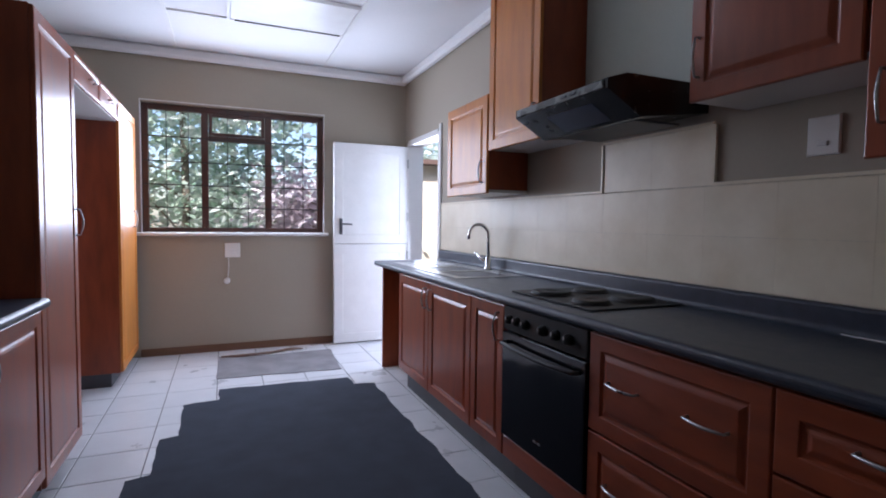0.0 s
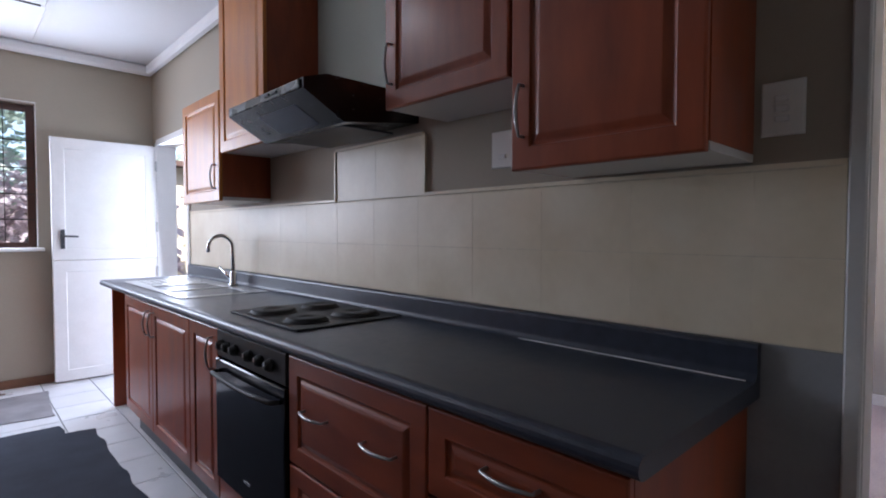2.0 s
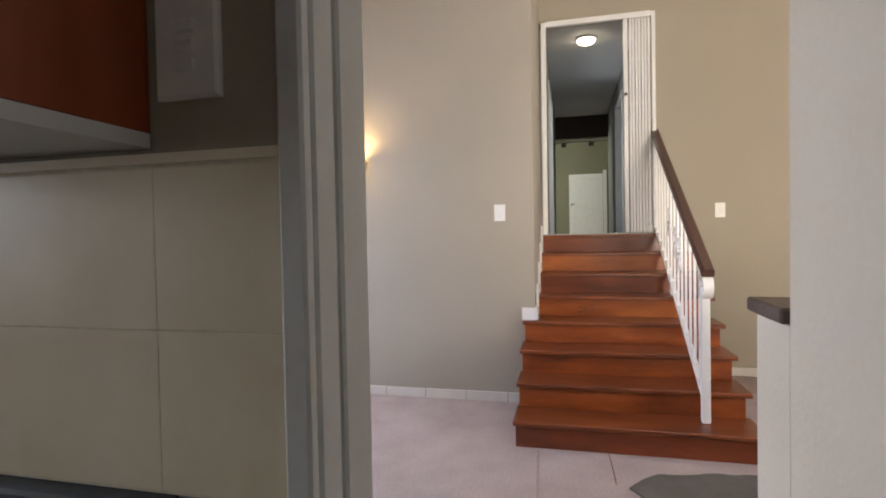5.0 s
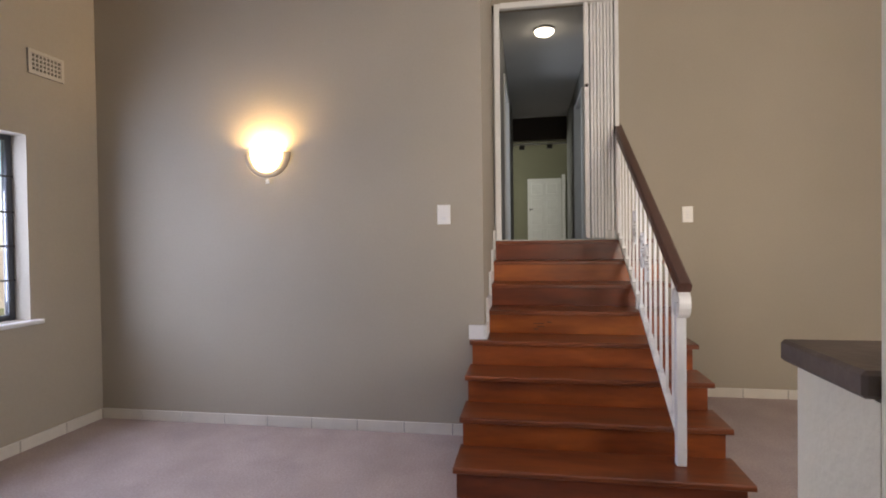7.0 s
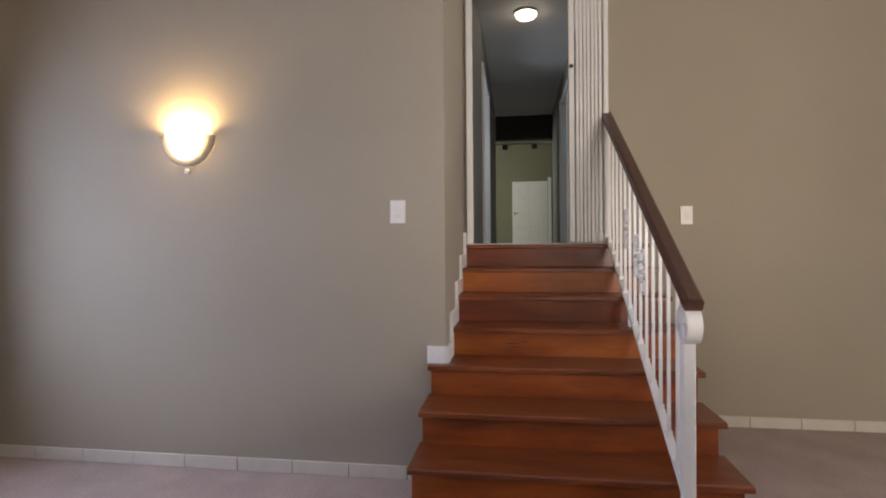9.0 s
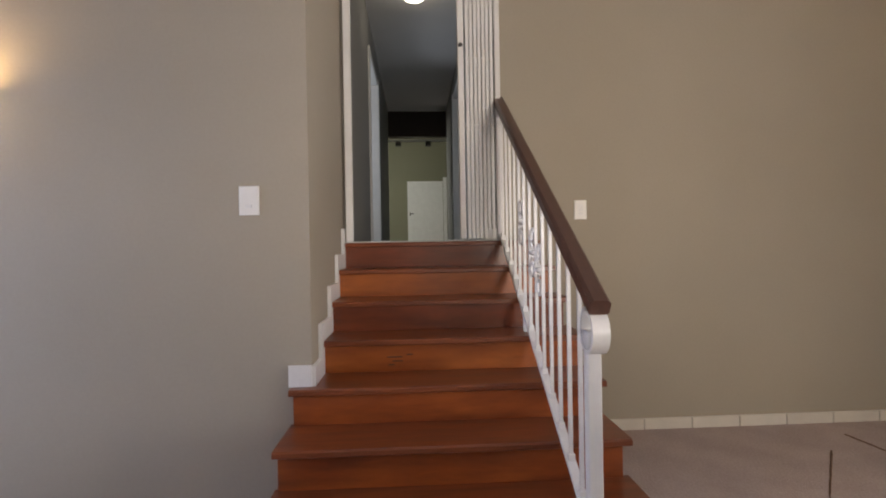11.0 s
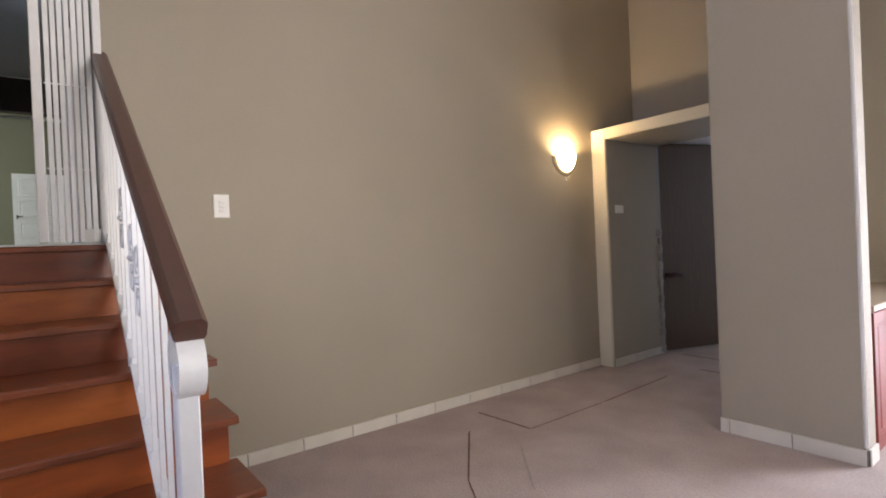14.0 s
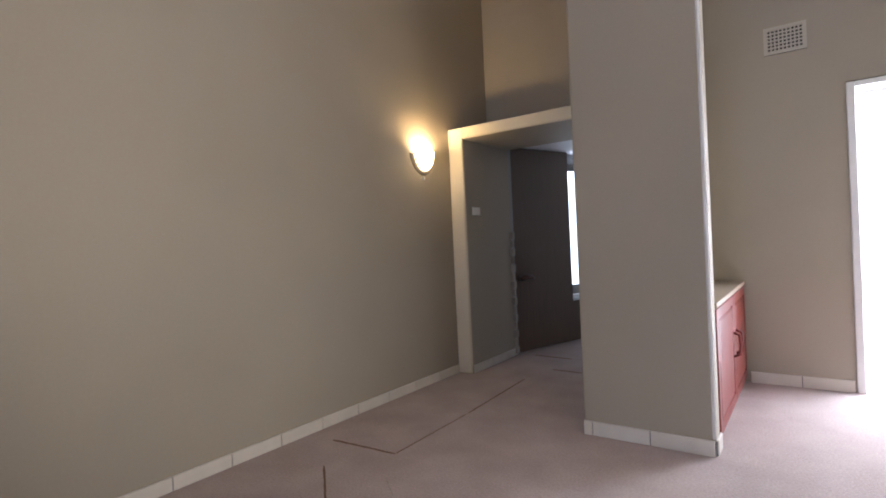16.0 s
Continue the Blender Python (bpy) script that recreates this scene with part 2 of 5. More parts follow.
def leafy(name, one, two):
    """A thin sheet (leaf, frosted glass): part of the light goes through, and each piece has its own shade."""
    m = bpy.data.materials.new(name)
    m.use_nodes = True
    t = m.node_tree
    t.nodes.remove(t.nodes["Principled BSDF"])
    geo = t.nodes.new("ShaderNodeNewGeometry")
    mix = t.nodes.new("ShaderNodeMix")
    mix.data_type = "RGBA"
    mix.inputs[6].default_value, mix.inputs[7].default_value = (*one, 1), (*two, 1)
    t.links.new(geo.outputs["Random Per Island"], mix.inputs[0])
    a, b, c, g, d = (t.nodes.new("ShaderNode" + k) for k in ("BsdfDiffuse", "BsdfTranslucent", "MixShader", "BsdfGlossy", "MixShader"))
    g.inputs["Roughness"].default_value, c.inputs[0].default_value, d.inputs[0].default_value = 0.35, 0.45, 0.10
    t.links.new(mix.outputs[2], a.inputs["Color"])
    t.links.new(mix.outputs[2], b.inputs["Color"])
    t.links.new(a.outputs[0], c.inputs[1])
    t.links.new(b.outputs[0], c.inputs[2])
    t.links.new(c.outputs[0], d.inputs[1])
    t.links.new(g.outputs[0], d.inputs[2])
    t.links.new(d.outputs[0], t.nodes["Material Output"].inputs["Surface"])
    return m


LAMP_GLASS = glowing("lit_sconce_glass", (1.0, 0.76, 0.40), 9.0)
# Leaf tones run up to near white; glare and sky gaps are put into them.
LEAF = leafy("green_leaf", (0.30, 0.46, 0.32), (0.76, 0.83, 0.72))
LEAF_PALE = leafy("pale_green_leaf", (0.42, 0.56, 0.42), (0.90, 0.92, 0.88))
LEAF_PINK = leafy("dusky_pink_leaf", (0.42, 0.34, 0.38), (0.84, 0.76, 0.80))
BARK = material("grey_bark", (0.22, 0.18, 0.14), 0.9, scale=8, mottle=0.3, bump=0.01, bump_scale=30)
ROOFING = material("brown_roof_sheet", (0.16, 0.10, 0.08), 0.8, scale=3, mottle=0.2)


# ---- building helpers ----
BASE = {}


def part(name, bm, mat, parent=None, label="", smooth=False):
    """Links a bmesh, drawn in world places, as one mesh object under a thing or a part."""
    me = bpy.data.meshes.new(name)
    bmesh.ops.recalc_face_normals(bm, faces=bm.faces)
    bm.to_mesh(me)
    bm.free()
    me.materials.append(mat)
    if smooth:
        for p in me.polygons:
            p.use_smooth = True
    ob = new(name, me)
    if parent is not None:
        ob.parent = parent
        ob.matrix_parent_inverse = Matrix.Translation(-Vector(BASE.get(parent.name, (0, 0, 0))))
    if label:
        tagged(ob, label)
    return ob


def thing(name, place, label, category, group="", kind=""):
    ob = new(name)
    ob.location = place
    ob.empty_display_size = 0.1
    BASE[ob.name] = tuple(place)
    return tagged(ob, label, category, group, kind)


def structure(name, bm, mat, label, category, smooth=False):
    return tagged(part(name, bm, mat, None, "", smooth), label, category, "", "structure")


def box(bm, x0, x1, y0, y1, z0, z1, bevel=0.0, seg=1):
    x0, x1, y0, y1, z0, z1 = min(x0, x1), max(x0, x1), min(y0, y1), max(y0, y1), min(z0, z1), max(z0, z1)
    v = [bm.verts.new((x, y, z)) for x in (x0, x1) for y in (y0, y1) for z in (z0, z1)]
    f = [bm.faces.new([v[i] for i in q]) for q in ((0, 1, 3, 2), (4, 6, 7, 5), (0, 4, 5, 1), (2, 3, 7, 6), (0, 2, 6, 4), (1, 5, 7, 3))]
    if bevel:
        bmesh.ops.bevel(bm, geom=list({e for q in f for e in q.edges}), offset=bevel, segments=seg, affect="EDGES", profile=0.5)
    return bm


def boxes(*rows, bevel=0.0):
    bm = bmesh.new()
    for r in rows:
        box(bm, *r, bevel=bevel)
    return bm


def prism(bm, outline, axis, a, b):
    """An outline in the two other axes (in xyz order), drawn out along axis from a to b."""
    def at(p, d):
        q = list(p)
        q.insert("xyz".index(axis), d)
        return bm.verts.new(q)
    one, two = [at(p, a) for p in outline], [at(p, b) for p in outline]
    bm.faces.new(one)
    bm.faces.new(two[::-1])
    n = len(outline)
    for i in range(n):
        bm.faces.new((one[i], two[i], two[(i + 1) % n], one[(i + 1) % n]))
    return bm


def tube(bm, points, radius, sides=8, closed=False):
    """A round bar along points; radius may be a list."""
    pts = [Vector(p) for p in points]
    rings, up = [], None
    for i, p in enumerate(pts):
        d = (pts[min(i + 1, len(pts) - 1)] - pts[max(i - 1, 0)]).normalized()
        if up is None or abs(up.dot(d)) > 0.95:
            up = Vector((0, 0, 1)) if abs(d.z) < 0.9 else Vector((1, 0, 0))
        a = d.cross(up).normalized()
        up = a.cross(d).normalized()
        r = radius[i] if isinstance(radius, (list, tuple)) else radius
        rings.append([bm.verts.new(p + r * (math.cos(k * math.tau / sides) * a + math.sin(k * math.tau / sides) * up)) for k in range(sides)])
    for one, two in zip(rings, rings[1:]):
        for k in range(sides):
            bm.faces.new((one[k], one[(k + 1) % sides], two[(k + 1) % sides], two[k]))
    bm.faces.new(rings[0][::-1])
    bm.faces.new(rings[-1])
    return bm


def lathe(bm, place, profile, sides=24, axis="z"):
    """Rings of (radius, height) turned round an upright or level axis through place."""
    rings = []
    for r, h in profile:
        ring = []
        for k in range(sides):
            c, s = r * math.cos(k * math.tau / sides), r * math.sin(k * math.tau / sides)
            off = {"z": (c, s, h), "x": (h, c, s), "y": (c, h, s)}[axis]
            ring.append(bm.verts.new(Vector(place) + Vector(off)))
        rings.append(ring)
    for one, two in zip(rings, rings[1:]):
        for k in range(sides):
            bm.faces.new((one[k], one[(k + 1) % sides], two[(k + 1) % sides], two[k]))
    bm.faces.new(rings[0][::-1])
    bm.faces.new(rings[-1])
    return bm


def panel(bm, origin, u, v, n, w, h, rings):
    """A rectangular front, w along u and h along v, whose relief is given by rings of (inset, height along n)."""
    o, u, v, n = Vector(origin), Vector(u), Vector(v), Vector(n)
    loops = []
    for inset, out in rings:
        i = min(inset, w / 2 - 0.002, h / 2 - 0.002)
        loops.append([bm.verts.new(o + a * u + b * v + out * n) for a, b in ((i, i), (w - i, i), (w - i, h - i), (i, h - i))])
    bm.faces.new(loops[0][::-1])
    for one, two in zip(loops, loops[1:]):
        for k in range(4):
            bm.faces.new((one[k], one[(k + 1) % 4], two[(k + 1) % 4], two[k]))
    bm.faces.new(loops[-1])
    return bm


RAISED = [(0, 0), (0, 0.013), (0.002, 0.0165), (0.005, 0.018), (0.056, 0.018), (0.059, 0.0165), (0.061, 0.011), (0.066, 0.0095), (0.071, 0.0105), (0.079, 0.0145), (0.086, 0.017), (0.090, 0.0175)]


def bow_handle(parent, place, along, out, length, mat=STEEL):
    """A thin bowed bar handle with two feet."""
    p, a, o = Vector(place), Vector(along), Vector(out)
    bm = bmesh.new()
    half = length / 2
    pts, thick = [p - a * half - o * 0.002, p - a * half + o * 0.016], [0.0042, 0.0040]
    for i in range(13):
        w = i / 12
        pts.append(p + a * length * (w - 0.5) + o * (0.020 + 0.013 * math.sin(math.pi * w)))
        thick.append(0.0036 + 0.0016 * math.sin(math.pi * w))
    pts += [p + a * half + o * 0.016, p + a * half - o * 0.002]
    tube(bm, pts, thick + [0.0040, 0.0042], 8)
    return part("handle", bm, mat, parent, "slim bowed silver handle", True)


def front(parent, name, plane, out, y0, y1, z0, z1, mat=CHERRY, handles=()):
    """A raised-panel front on the plane x = plane, facing out (+1 or -1 along x), with handles of (y, z, upright)."""
    bm = bmesh.new()
    panel(bm, (plane, y0 + 0.002, z0), (0, 1, 0), (0, 0, 1), (out, 0, 0), y1 - y0 - 0.004, z1 - z0, RAISED)
    d = part(name, bm, mat, parent)
    for y, z, upright in handles:
        bow_handle(d, (plane + out * 0.018, y, z), (0, 0, 1) if upright else (0, 1, 0), (out, 0, 0), 0.13)
    return d


def plate(name, place, out, w, h, label, category, rockers=3):
    """A wall plate with rockers; out is the way that the wall faces."""
    p, n = Vector(place), Vector(out)
    u = Vector((0, 0, 1)).cross(n)
    t = thing(name, place, label, category)
    o = p - u * w / 2 - Vector((0, 0, h / 2))
    part("cover", panel(bmesh.new(), o, u, (0, 0, 1), n, w, h, [(0, 0), (0, 0.006), (0.004, 0.010)]), OFFWHITE, t)
    for k in range(rockers):
        q = o + u * w * 0.34 + Vector((0, 0, h * (0.24 + 0.19 * k)))
        part("rocker", panel(bmesh.new(), q + n * 0.010, u, (0, 0, 1), n, w * 0.32, h * 0.12, [(0, 0), (0, 0.002), (0.002, 0.004)]), WHITE, t)
    return t


# ---- setting: floors, walls, ceilings ----
X_K0, X_K, Y_K = 0.03, 3.15, 5.92          # kitchen
X_L, X_R, Y_N, Y_S = 6.65, 7.75, 3.64, -5.0  # lounge
X_W = 0.6                                   # far wall of the dining end
TOP = 3.75

structure("ground", boxes((-60, 60, -60, 60, -0.5, -0.16)), GRASS, "dry green garden lawn around the house", "ground")
structure("pavement", boxes((3.32, 6.6, 3.9, 9.0, -0.158, -0.06), (-1.0, 3.31, 6.1, 7.2, -0.158, -0.06)), PAVING, "pale concrete paving outside the kitchen door", "pavement")
floor_kitchen = structure("floor_kitchen", boxes((-0.1, 3.3, -0.26, 6.05, -0.15, -0.006)), GROUT, "white square ceramic floor tiles with dark joints", "floor")
floor_lounge = structure("floor_lounge", boxes((3.302, 7.9, -9.0, 3.85, -0.15, 0.0), (0.4, 3.3, -5.2, -0.262, -0.15, 0.0)), CARPET, "pinkish beige wall-to-wall carpet with old cuts", "floor")
structure("floor_passage", boxes((7.76, 7.9, -0.318, 0.733, 1.15, 1.3), (7.9, 13.7, -1.4, 1.9, 1.15, 1.3)), GREY_WALL, "grey passage floor at the head of the stairs", "floor")
structure("floor_bedroom", boxes((13.702, 18.0, -2.2, 2.6, 0.6, 0.75)), CARPET, "carpeted floor of the far room", "floor")

structure("wall_kitchen_west", boxes((-0.15, X_K0, -0.26, 6.07, 0, 2.9)), WALL, "taupe painted kitchen wall behind the cupboards", "wall")
structure("wall_kitchen_north", boxes((X_K0, 0.69, Y_K, 6.07, 0, 2.9), (2.29, X_K, Y_K, 6.07, 0, 2.9), (0.69, 2.29, Y_K, 6.07, 0, 1.12), (0.69, 2.29, Y_K, 6.07, 2.28, 2.9)),
          WALL, "taupe painted kitchen wall with a window opening", "wall")
structure("wall_kitchen_east", boxes((X_K, 3.3, 0.785, 4.97, 0, TOP), (X_K, 3.3, 5.82, 6.07, 0, 2.9), (X_K, 3.3, 4.97, 5.82, 2.07, 2.9), (X_K, 3.3, -0.04, 0.785, 2.14, TOP)),
          WALL, "taupe painted wall between kitchen and lounge", "wall")
structure("wall_kitchen_south", boxes((-0.15, X_K - 0.001, -0.26, -0.11, 0, TOP)), WALL, "taupe painted end wall of the kitchen", "wall")
structure("wall_pantry", boxes((X_K, 4.02, -0.26, -0.04, 0, TOP)), PALE, "cream painted wall end beside the passage", "wall")
structure("wall_half", boxes((4.022, 4.245, -1.7, -0.04, 0, 1.075)), PALE, "cream painted half-height wall with a worn ledge", "wall")
structure("wall_lounge_north", boxes((3.3, 4.75, Y_N, 3.84, 0, TOP), (6.09, X_L, Y_N, 3.84, 0, TOP), (4.75, 6.09, Y_N, 3.84, 0, 0.83), (4.75, 6.09, Y_N, 3.84, 2.03, TOP)),
          WALL, "taupe painted lounge wall with a window", "wall")
structure("wall_lounge_east", boxes((X_L, 7.9, 0.735, 3.84, 0, TOP)), WALL, "taupe painted lounge wall beside the stairs", "wall")
structure("wall_stair_head", boxes((X_R, 7.9, -0.32, 0.733, 3.34, TOP), (X_R, 7.9, -5.15, -0.32, 0, TOP)), WALL, "taupe painted lounge wall with wall lamp", "wall")
structure("wall_lounge_south", boxes((4.79, 6.42, -5.15, Y_S, 0, TOP), (X_W, 3.78, -5.15, Y_S, 0, TOP), (3.78, 4.79, -5.15, Y_S, 2.23, TOP), (6.42, X_R, -5.15, Y_S, 2.16, TOP)),
          WALL, "taupe painted end wall with a bright doorway", "wall")
structure("wall_dining_west", boxes((X_W - 0.15, X_W, -5.15, -3.6, 0, TOP), (X_W - 0.15, X_W, -1.0, -0.262, 0, TOP), (X_W - 0.15, X_W, -3.6, -1.0, 0, 0.75), (X_W - 0.15, X_W, -3.6, -1.0, 2.3, TOP)),
          WALL, "taupe painted wall with a wide window", "wall")
# Added wall out of view; it keeps west window light off the lamp wall.
structure("wall_light_blocker", boxes((3.60, 3.75, Y_S + 0.001, -2.6, 0, TOP)), WALL, "unseen taupe wall added to shade the lamp wall", "wall")
structure("wall_chimney", boxes((5.475, 6.20, -3.51, -3.35, 0, TOP), bevel=0.012), WALL, "taupe painted freestanding wall stub with a white corner", "wall")
# White box added behind the doorway so that it reads as bright.
structure("wall_doorway_box", boxes((2.9, 3.0, -8.0, -5.152, 0, 2.7), (6.0, 6.1, -8.0, -5.152, 0, 2.7), (3.001, 5.999, -8.0, -7.9, 0, 2.7)), WHITE, "white walls of a box added to make the doorway bright", "wall")
structure("ceiling_doorway_box", boxes((2.9, 6.1, -8.0, -5.152, 2.702, 2.8)), CEILING, "white ceiling of the added doorway box", "ceiling")
structure("wall_alcove", boxes((6.02, 6.198, Y_S + 0.001, -3.512, 0, TOP)), WALL, "taupe painted wall behind the low cupboard", "wall")
structure("wall_lobby", boxes((7.6, 7.9, -5.25, -5.152, 0, 2.3), (7.9, 8.05, -7.1, -5.152, 0, 2.5), (6.2, 6.3, -7.0, -5.152, 0, 2.5), (6.2, 6.6, -7.1, -7.0, 0, 2.5), (7.85, 8.05, -7.1, -7.0, 0, 2.5), (6.6, 7.85, -7.1, -7.0, 0, 2.5)),
          GREY_WALL, "grey painted entrance lobby walls", "wall")
structure("wall_passage", boxes((7.902, 9.7, 0.72, 0.87, 1.3, 3.72), (10.85, 13.6, 0.72, 0.87, 1.3, 3.72), (9.7, 10.85, 0.72, 0.87, 3.33, 3.72), (9.6, 10.95, 1.9, 2.0, 1.3, 3.72),
                                (7.902, 10.5, -0.47, -0.32, 1.3, 3.72), (11.4, 13.6, -0.47, -0.32, 1.3, 3.72), (10.5, 11.4, -0.47, -0.32, 3.33, 3.72), (10.4, 11.5, -1.4, -1.3, 1.3, 3.72)),
          GREY_WALL, "grey painted passage walls with door openings", "wall")
structure("wall_passage_end", boxes((13.602, 13.75, -0.47, 0.87, 3.27, 3.72)), DARKWOOD, "dark lintel at the far end of the passage", "wall")
structure("wall_bedroom", boxes((17.62, 17.75, -2.2, 2.6, 0.75, 4.2), (13.75, 17.62, 2.45, 2.6, 0.75, 4.2), (13.75, 17.62, -2.2, -2.05, 0.75, 4.2), (13.602, 13.75, 0.872, 2.6, 0.75, 4.2), (13.602, 13.75, -2.2, -0.472, 0.75, 4.2)),
          GREEN_WALL, "sage green painted far room walls", "wall")
structure("ceiling_kitchen", boxes((-0.15, X_K, -0.11, 6.07, 2.76, 2.9)), CEILING, "white boarded kitchen ceiling with cover strips", "ceiling")
structure("ceiling_lounge", boxes((X_W - 0.15, 7.9, -5.15, 3.84, TOP + 0.002, TOP + 0.15)), CEILING, "white lounge ceiling", "ceiling")
structure("ceiling_passage", boxes((7.902, 13.6, -1.4, 2.0, 3.722, 3.85)), CEILING, "white passage ceiling", "ceiling")
structure("ceiling_bedroom", boxes((13.602, 17.75, -2.2, 2.6, 4.202, 4.3)), CEILING, "white far room ceiling", "ceiling")
structure("ceiling_lobby", boxes((6.3, 7.9, -7.0, -5.152, 2.205, 2.3)), CEILING, "white lobby ceiling", "ceiling")
# Unseen roof slabs, split and sized so that sun reaches the garden trees.
structure("roof", boxes((3.152, 18.5, -8.0, 4.3, 4.4, 4.55), (-0.3, 3.15, -8.0, -0.1, 4.4, 4.55), (-0.9, 3.15, -0.098, 6.9, 2.95, 3.05)), ROOFING, "unseen brown roof slabs over the house, sized to steer the sun", "roof")

# ---- trim of the setting ----
def cornice(name, rows):
    structure(name, boxes(*rows, bevel=0.02), CEILING, "white coved ceiling cornice", "cornice")


cornice("trim_cornice", [(X_K0, X_K - 0.002, Y_K - 0.075, Y_K - 0.002, 2.67, 2.758), (X_K - 0.075, X_K - 0.002, -0.10, Y_K - 0.076, 2.67, 2.758)])
structure("trim_ceiling_strips", boxes((0.965, 0.995, -0.1, 5.84, 2.748, 2.759), (2.275, 2.305, -0.1, 5.84, 2.748, 2.759), (0.996, 2.274, 4.93, 4.96, 2.748, 2.759), (0.996, 2.274, 2.0, 2.03, 2.748, 2.759)),
          WHITE, "narrow white cover strips on the ceiling", "trim")
hatch = thing("ceiling_hatch", (1.85, 4.63, 2.735), "white ceiling trapdoor with a dark gap along one edge", "hatch")
part("leaf", boxes((1.42, 2.26, 4.36, 4.905, 2.742, 2.758), bevel=0.003), WHITE, hatch)
part("frame", boxes((1.395, 1.415, 4.33, 4.926, 2.735, 2.758)), WHITE, hatch)
part("frame", boxes((2.262, 2.274, 4.33, 4.926, 2.735, 2.758)), WHITE, hatch)
part("frame", boxes((1.416, 2.261, 4.33, 4.355, 2.735, 2.758)), WHITE, hatch)
part("gap", boxes((1.45, 2.24, 4.907, 4.926, 2.738, 2.757)), DARKVOID, hatch, "dark strip drawn as the shade in the open gap")
structure("baseboard_kitchen", boxes((0.67, 2.9, Y_K - 0.018, Y_K - 0.002, 0, 0.07), bevel=0.004), SKIRTWOOD, "brown wooden skirting under the window", "baseboard")


def skirting(name, a, b, out, z0=0.0, h=0.075, length=0.335):
    """A row of skirting tiles from a to b (x, y) on a wall that faces out."""
    a, b, n = Vector((*a, 0)), Vector((*b, 0)), Vector((*out, 0))
    d = (b - a).normalized()
    run = (b - a).length
    bm = bmesh.new()
    panel(bm, a + Vector((0, 0, z0)), d, (0, 0, 1), n, run, h - 0.006, [(0, 0.001), (0, 0.007)])
    root = structure(name, bm, GROUT, "cream tile skirting with dark joints", "baseboard")
    count = max(1, math.ceil(run / length))
    for k in range(count):
        w = min(length, run - k * length) - 0.005
        if w < 0.02:
            continue
        bm = bmesh.new()
        panel(bm, a + d * (k * length + 0.0025) + Vector((0, 0, z0)), d, (0, 0, 1), n, w, h, [(0, 0.002), (0, 0.011), (0.003, 0.014)])
        part("tile", bm, SKIRT_TILE, root)


skirting("baseboard_east", (X_L, Y_N - 0.005), (X_L, 0.86), (-1, 0))
skirting("baseboard_north", (3.31, Y_N), (6.63, Y_N), (0, -1))
skirting("baseboard_stair", (X_R, -0.60), (X_R, -4.27), (-1, 0))
skirting("baseboard_chimney", (5.475, -3.35), (6.20, -3.35), (0, 1), h=0.085)
skirting("baseboard_chimney_side", (5.475, -3.36), (5.475, -3.50), (-1, 0), h=0.085)
skirting("baseboard_south", (5.45, Y_S), (4.80, Y_S), (0, 1), h=0.085)
skirting("baseboard_lobby", (7.6, -4.29), (7.6, -5.15), (-1, 0))
structure("trim_chimney_corner", boxes((5.469, 5.489, -3.359, -3.343, 0.09, TOP - 0.01), bevel=0.007), WHITE, "white rounded corner bead", "trim")

# portal to the entrance lobby
structure("wall_portal", boxes((7.602, X_R - 0.002, -5.150, -4.30, 0, 2.16), (6.22, X_R - 0.002, Y_S + 0.002, -4.30, 2.16, 2.25)), WALL, "boxed-out taupe doorway surround", "wall")
structure("trim_portal", boxes((7.60, X_R - 0.001, -4.298, -4.27, 0, 2.262), (6.22, 7.598, -4.298, -4.27, 2.158, 2.262), bevel=0.006), PALE, "cream painted doorway architrave", "trim")

# frame of the opening from kitchen to lounge
structure("door_frame_kitchen", boxes((3.128, 3.150, 0.752, 0.784, 0, 2.14), (3.151, 3.205, 0.750, 0.784, 0, 2.14), (3.2055, 3.232, 0.774, 0.784, 0, 2.14), (3.2325, 3.318, 0.756, 0.784, 0, 2.14),
                                      (3.151, 3.318, -0.038, 0.749, 2.09, 2.139), bevel=0.004), FRAME_GREY, "pale grey painted steel door frame", "door frame")
structure("trim_half_wall", boxes((4.024, 4.268, -1.7, -0.02, 1.078, 1.118), bevel=0.006), SLABWOOD, "worn dark wooden ledge with chipped edge", "trim")
structure("wall_panel_hood", boxes((X_K - 0.012, X_K - 0.001, 2.0, 2.922, 1.805, 2.66)), SAGE, "pale sage painted panel behind the hood", "wall panel")
structure("wall_bare_patch", boxes((X_K - 0.004, X_K - 0.0005, 0.787, 0.964, 0.0, 0.998)), PLASTER, "bare grey plaster strip beside the worktop end", "wall")
structure("door_frame_back", boxes((3.14, 3.31, 4.945, 4.985, 0, 2.06), (3.14, 3.31, 5.80, 5.83, 0, 2.06), (3.14, 3.31, 4.986, 5.799, 2.03, 2.085), (3.132, 3.149, 4.90, 4.944, 0, 2.12), bevel=0.004), WHITE, "white back door frame", "door frame")
structure("door_frame_south", boxes((4.74, 4.79, -5.16, -4.985, 0, 2.22), (3.78, 3.84, -5.16, -4.985, 0, 2.22), (3.842, 4.738, -5.16, -4.985, 2.18, 2.22), bevel=0.005), WHITE, "white door frame of the bright doorway", "door frame")


# ---- windows ----
def pane(parent, x0, x1, y, z0, z1):
    ob = part("pane", boxes((x0, x1, y - 0.002, y + 0.002, z0, z1)), GLASS, parent)
    ob.visible_shadow = False
    return ob


win = tagged(new("window_1"), "dark wooden window with three lights and burglar bars", "window", "", "structure")
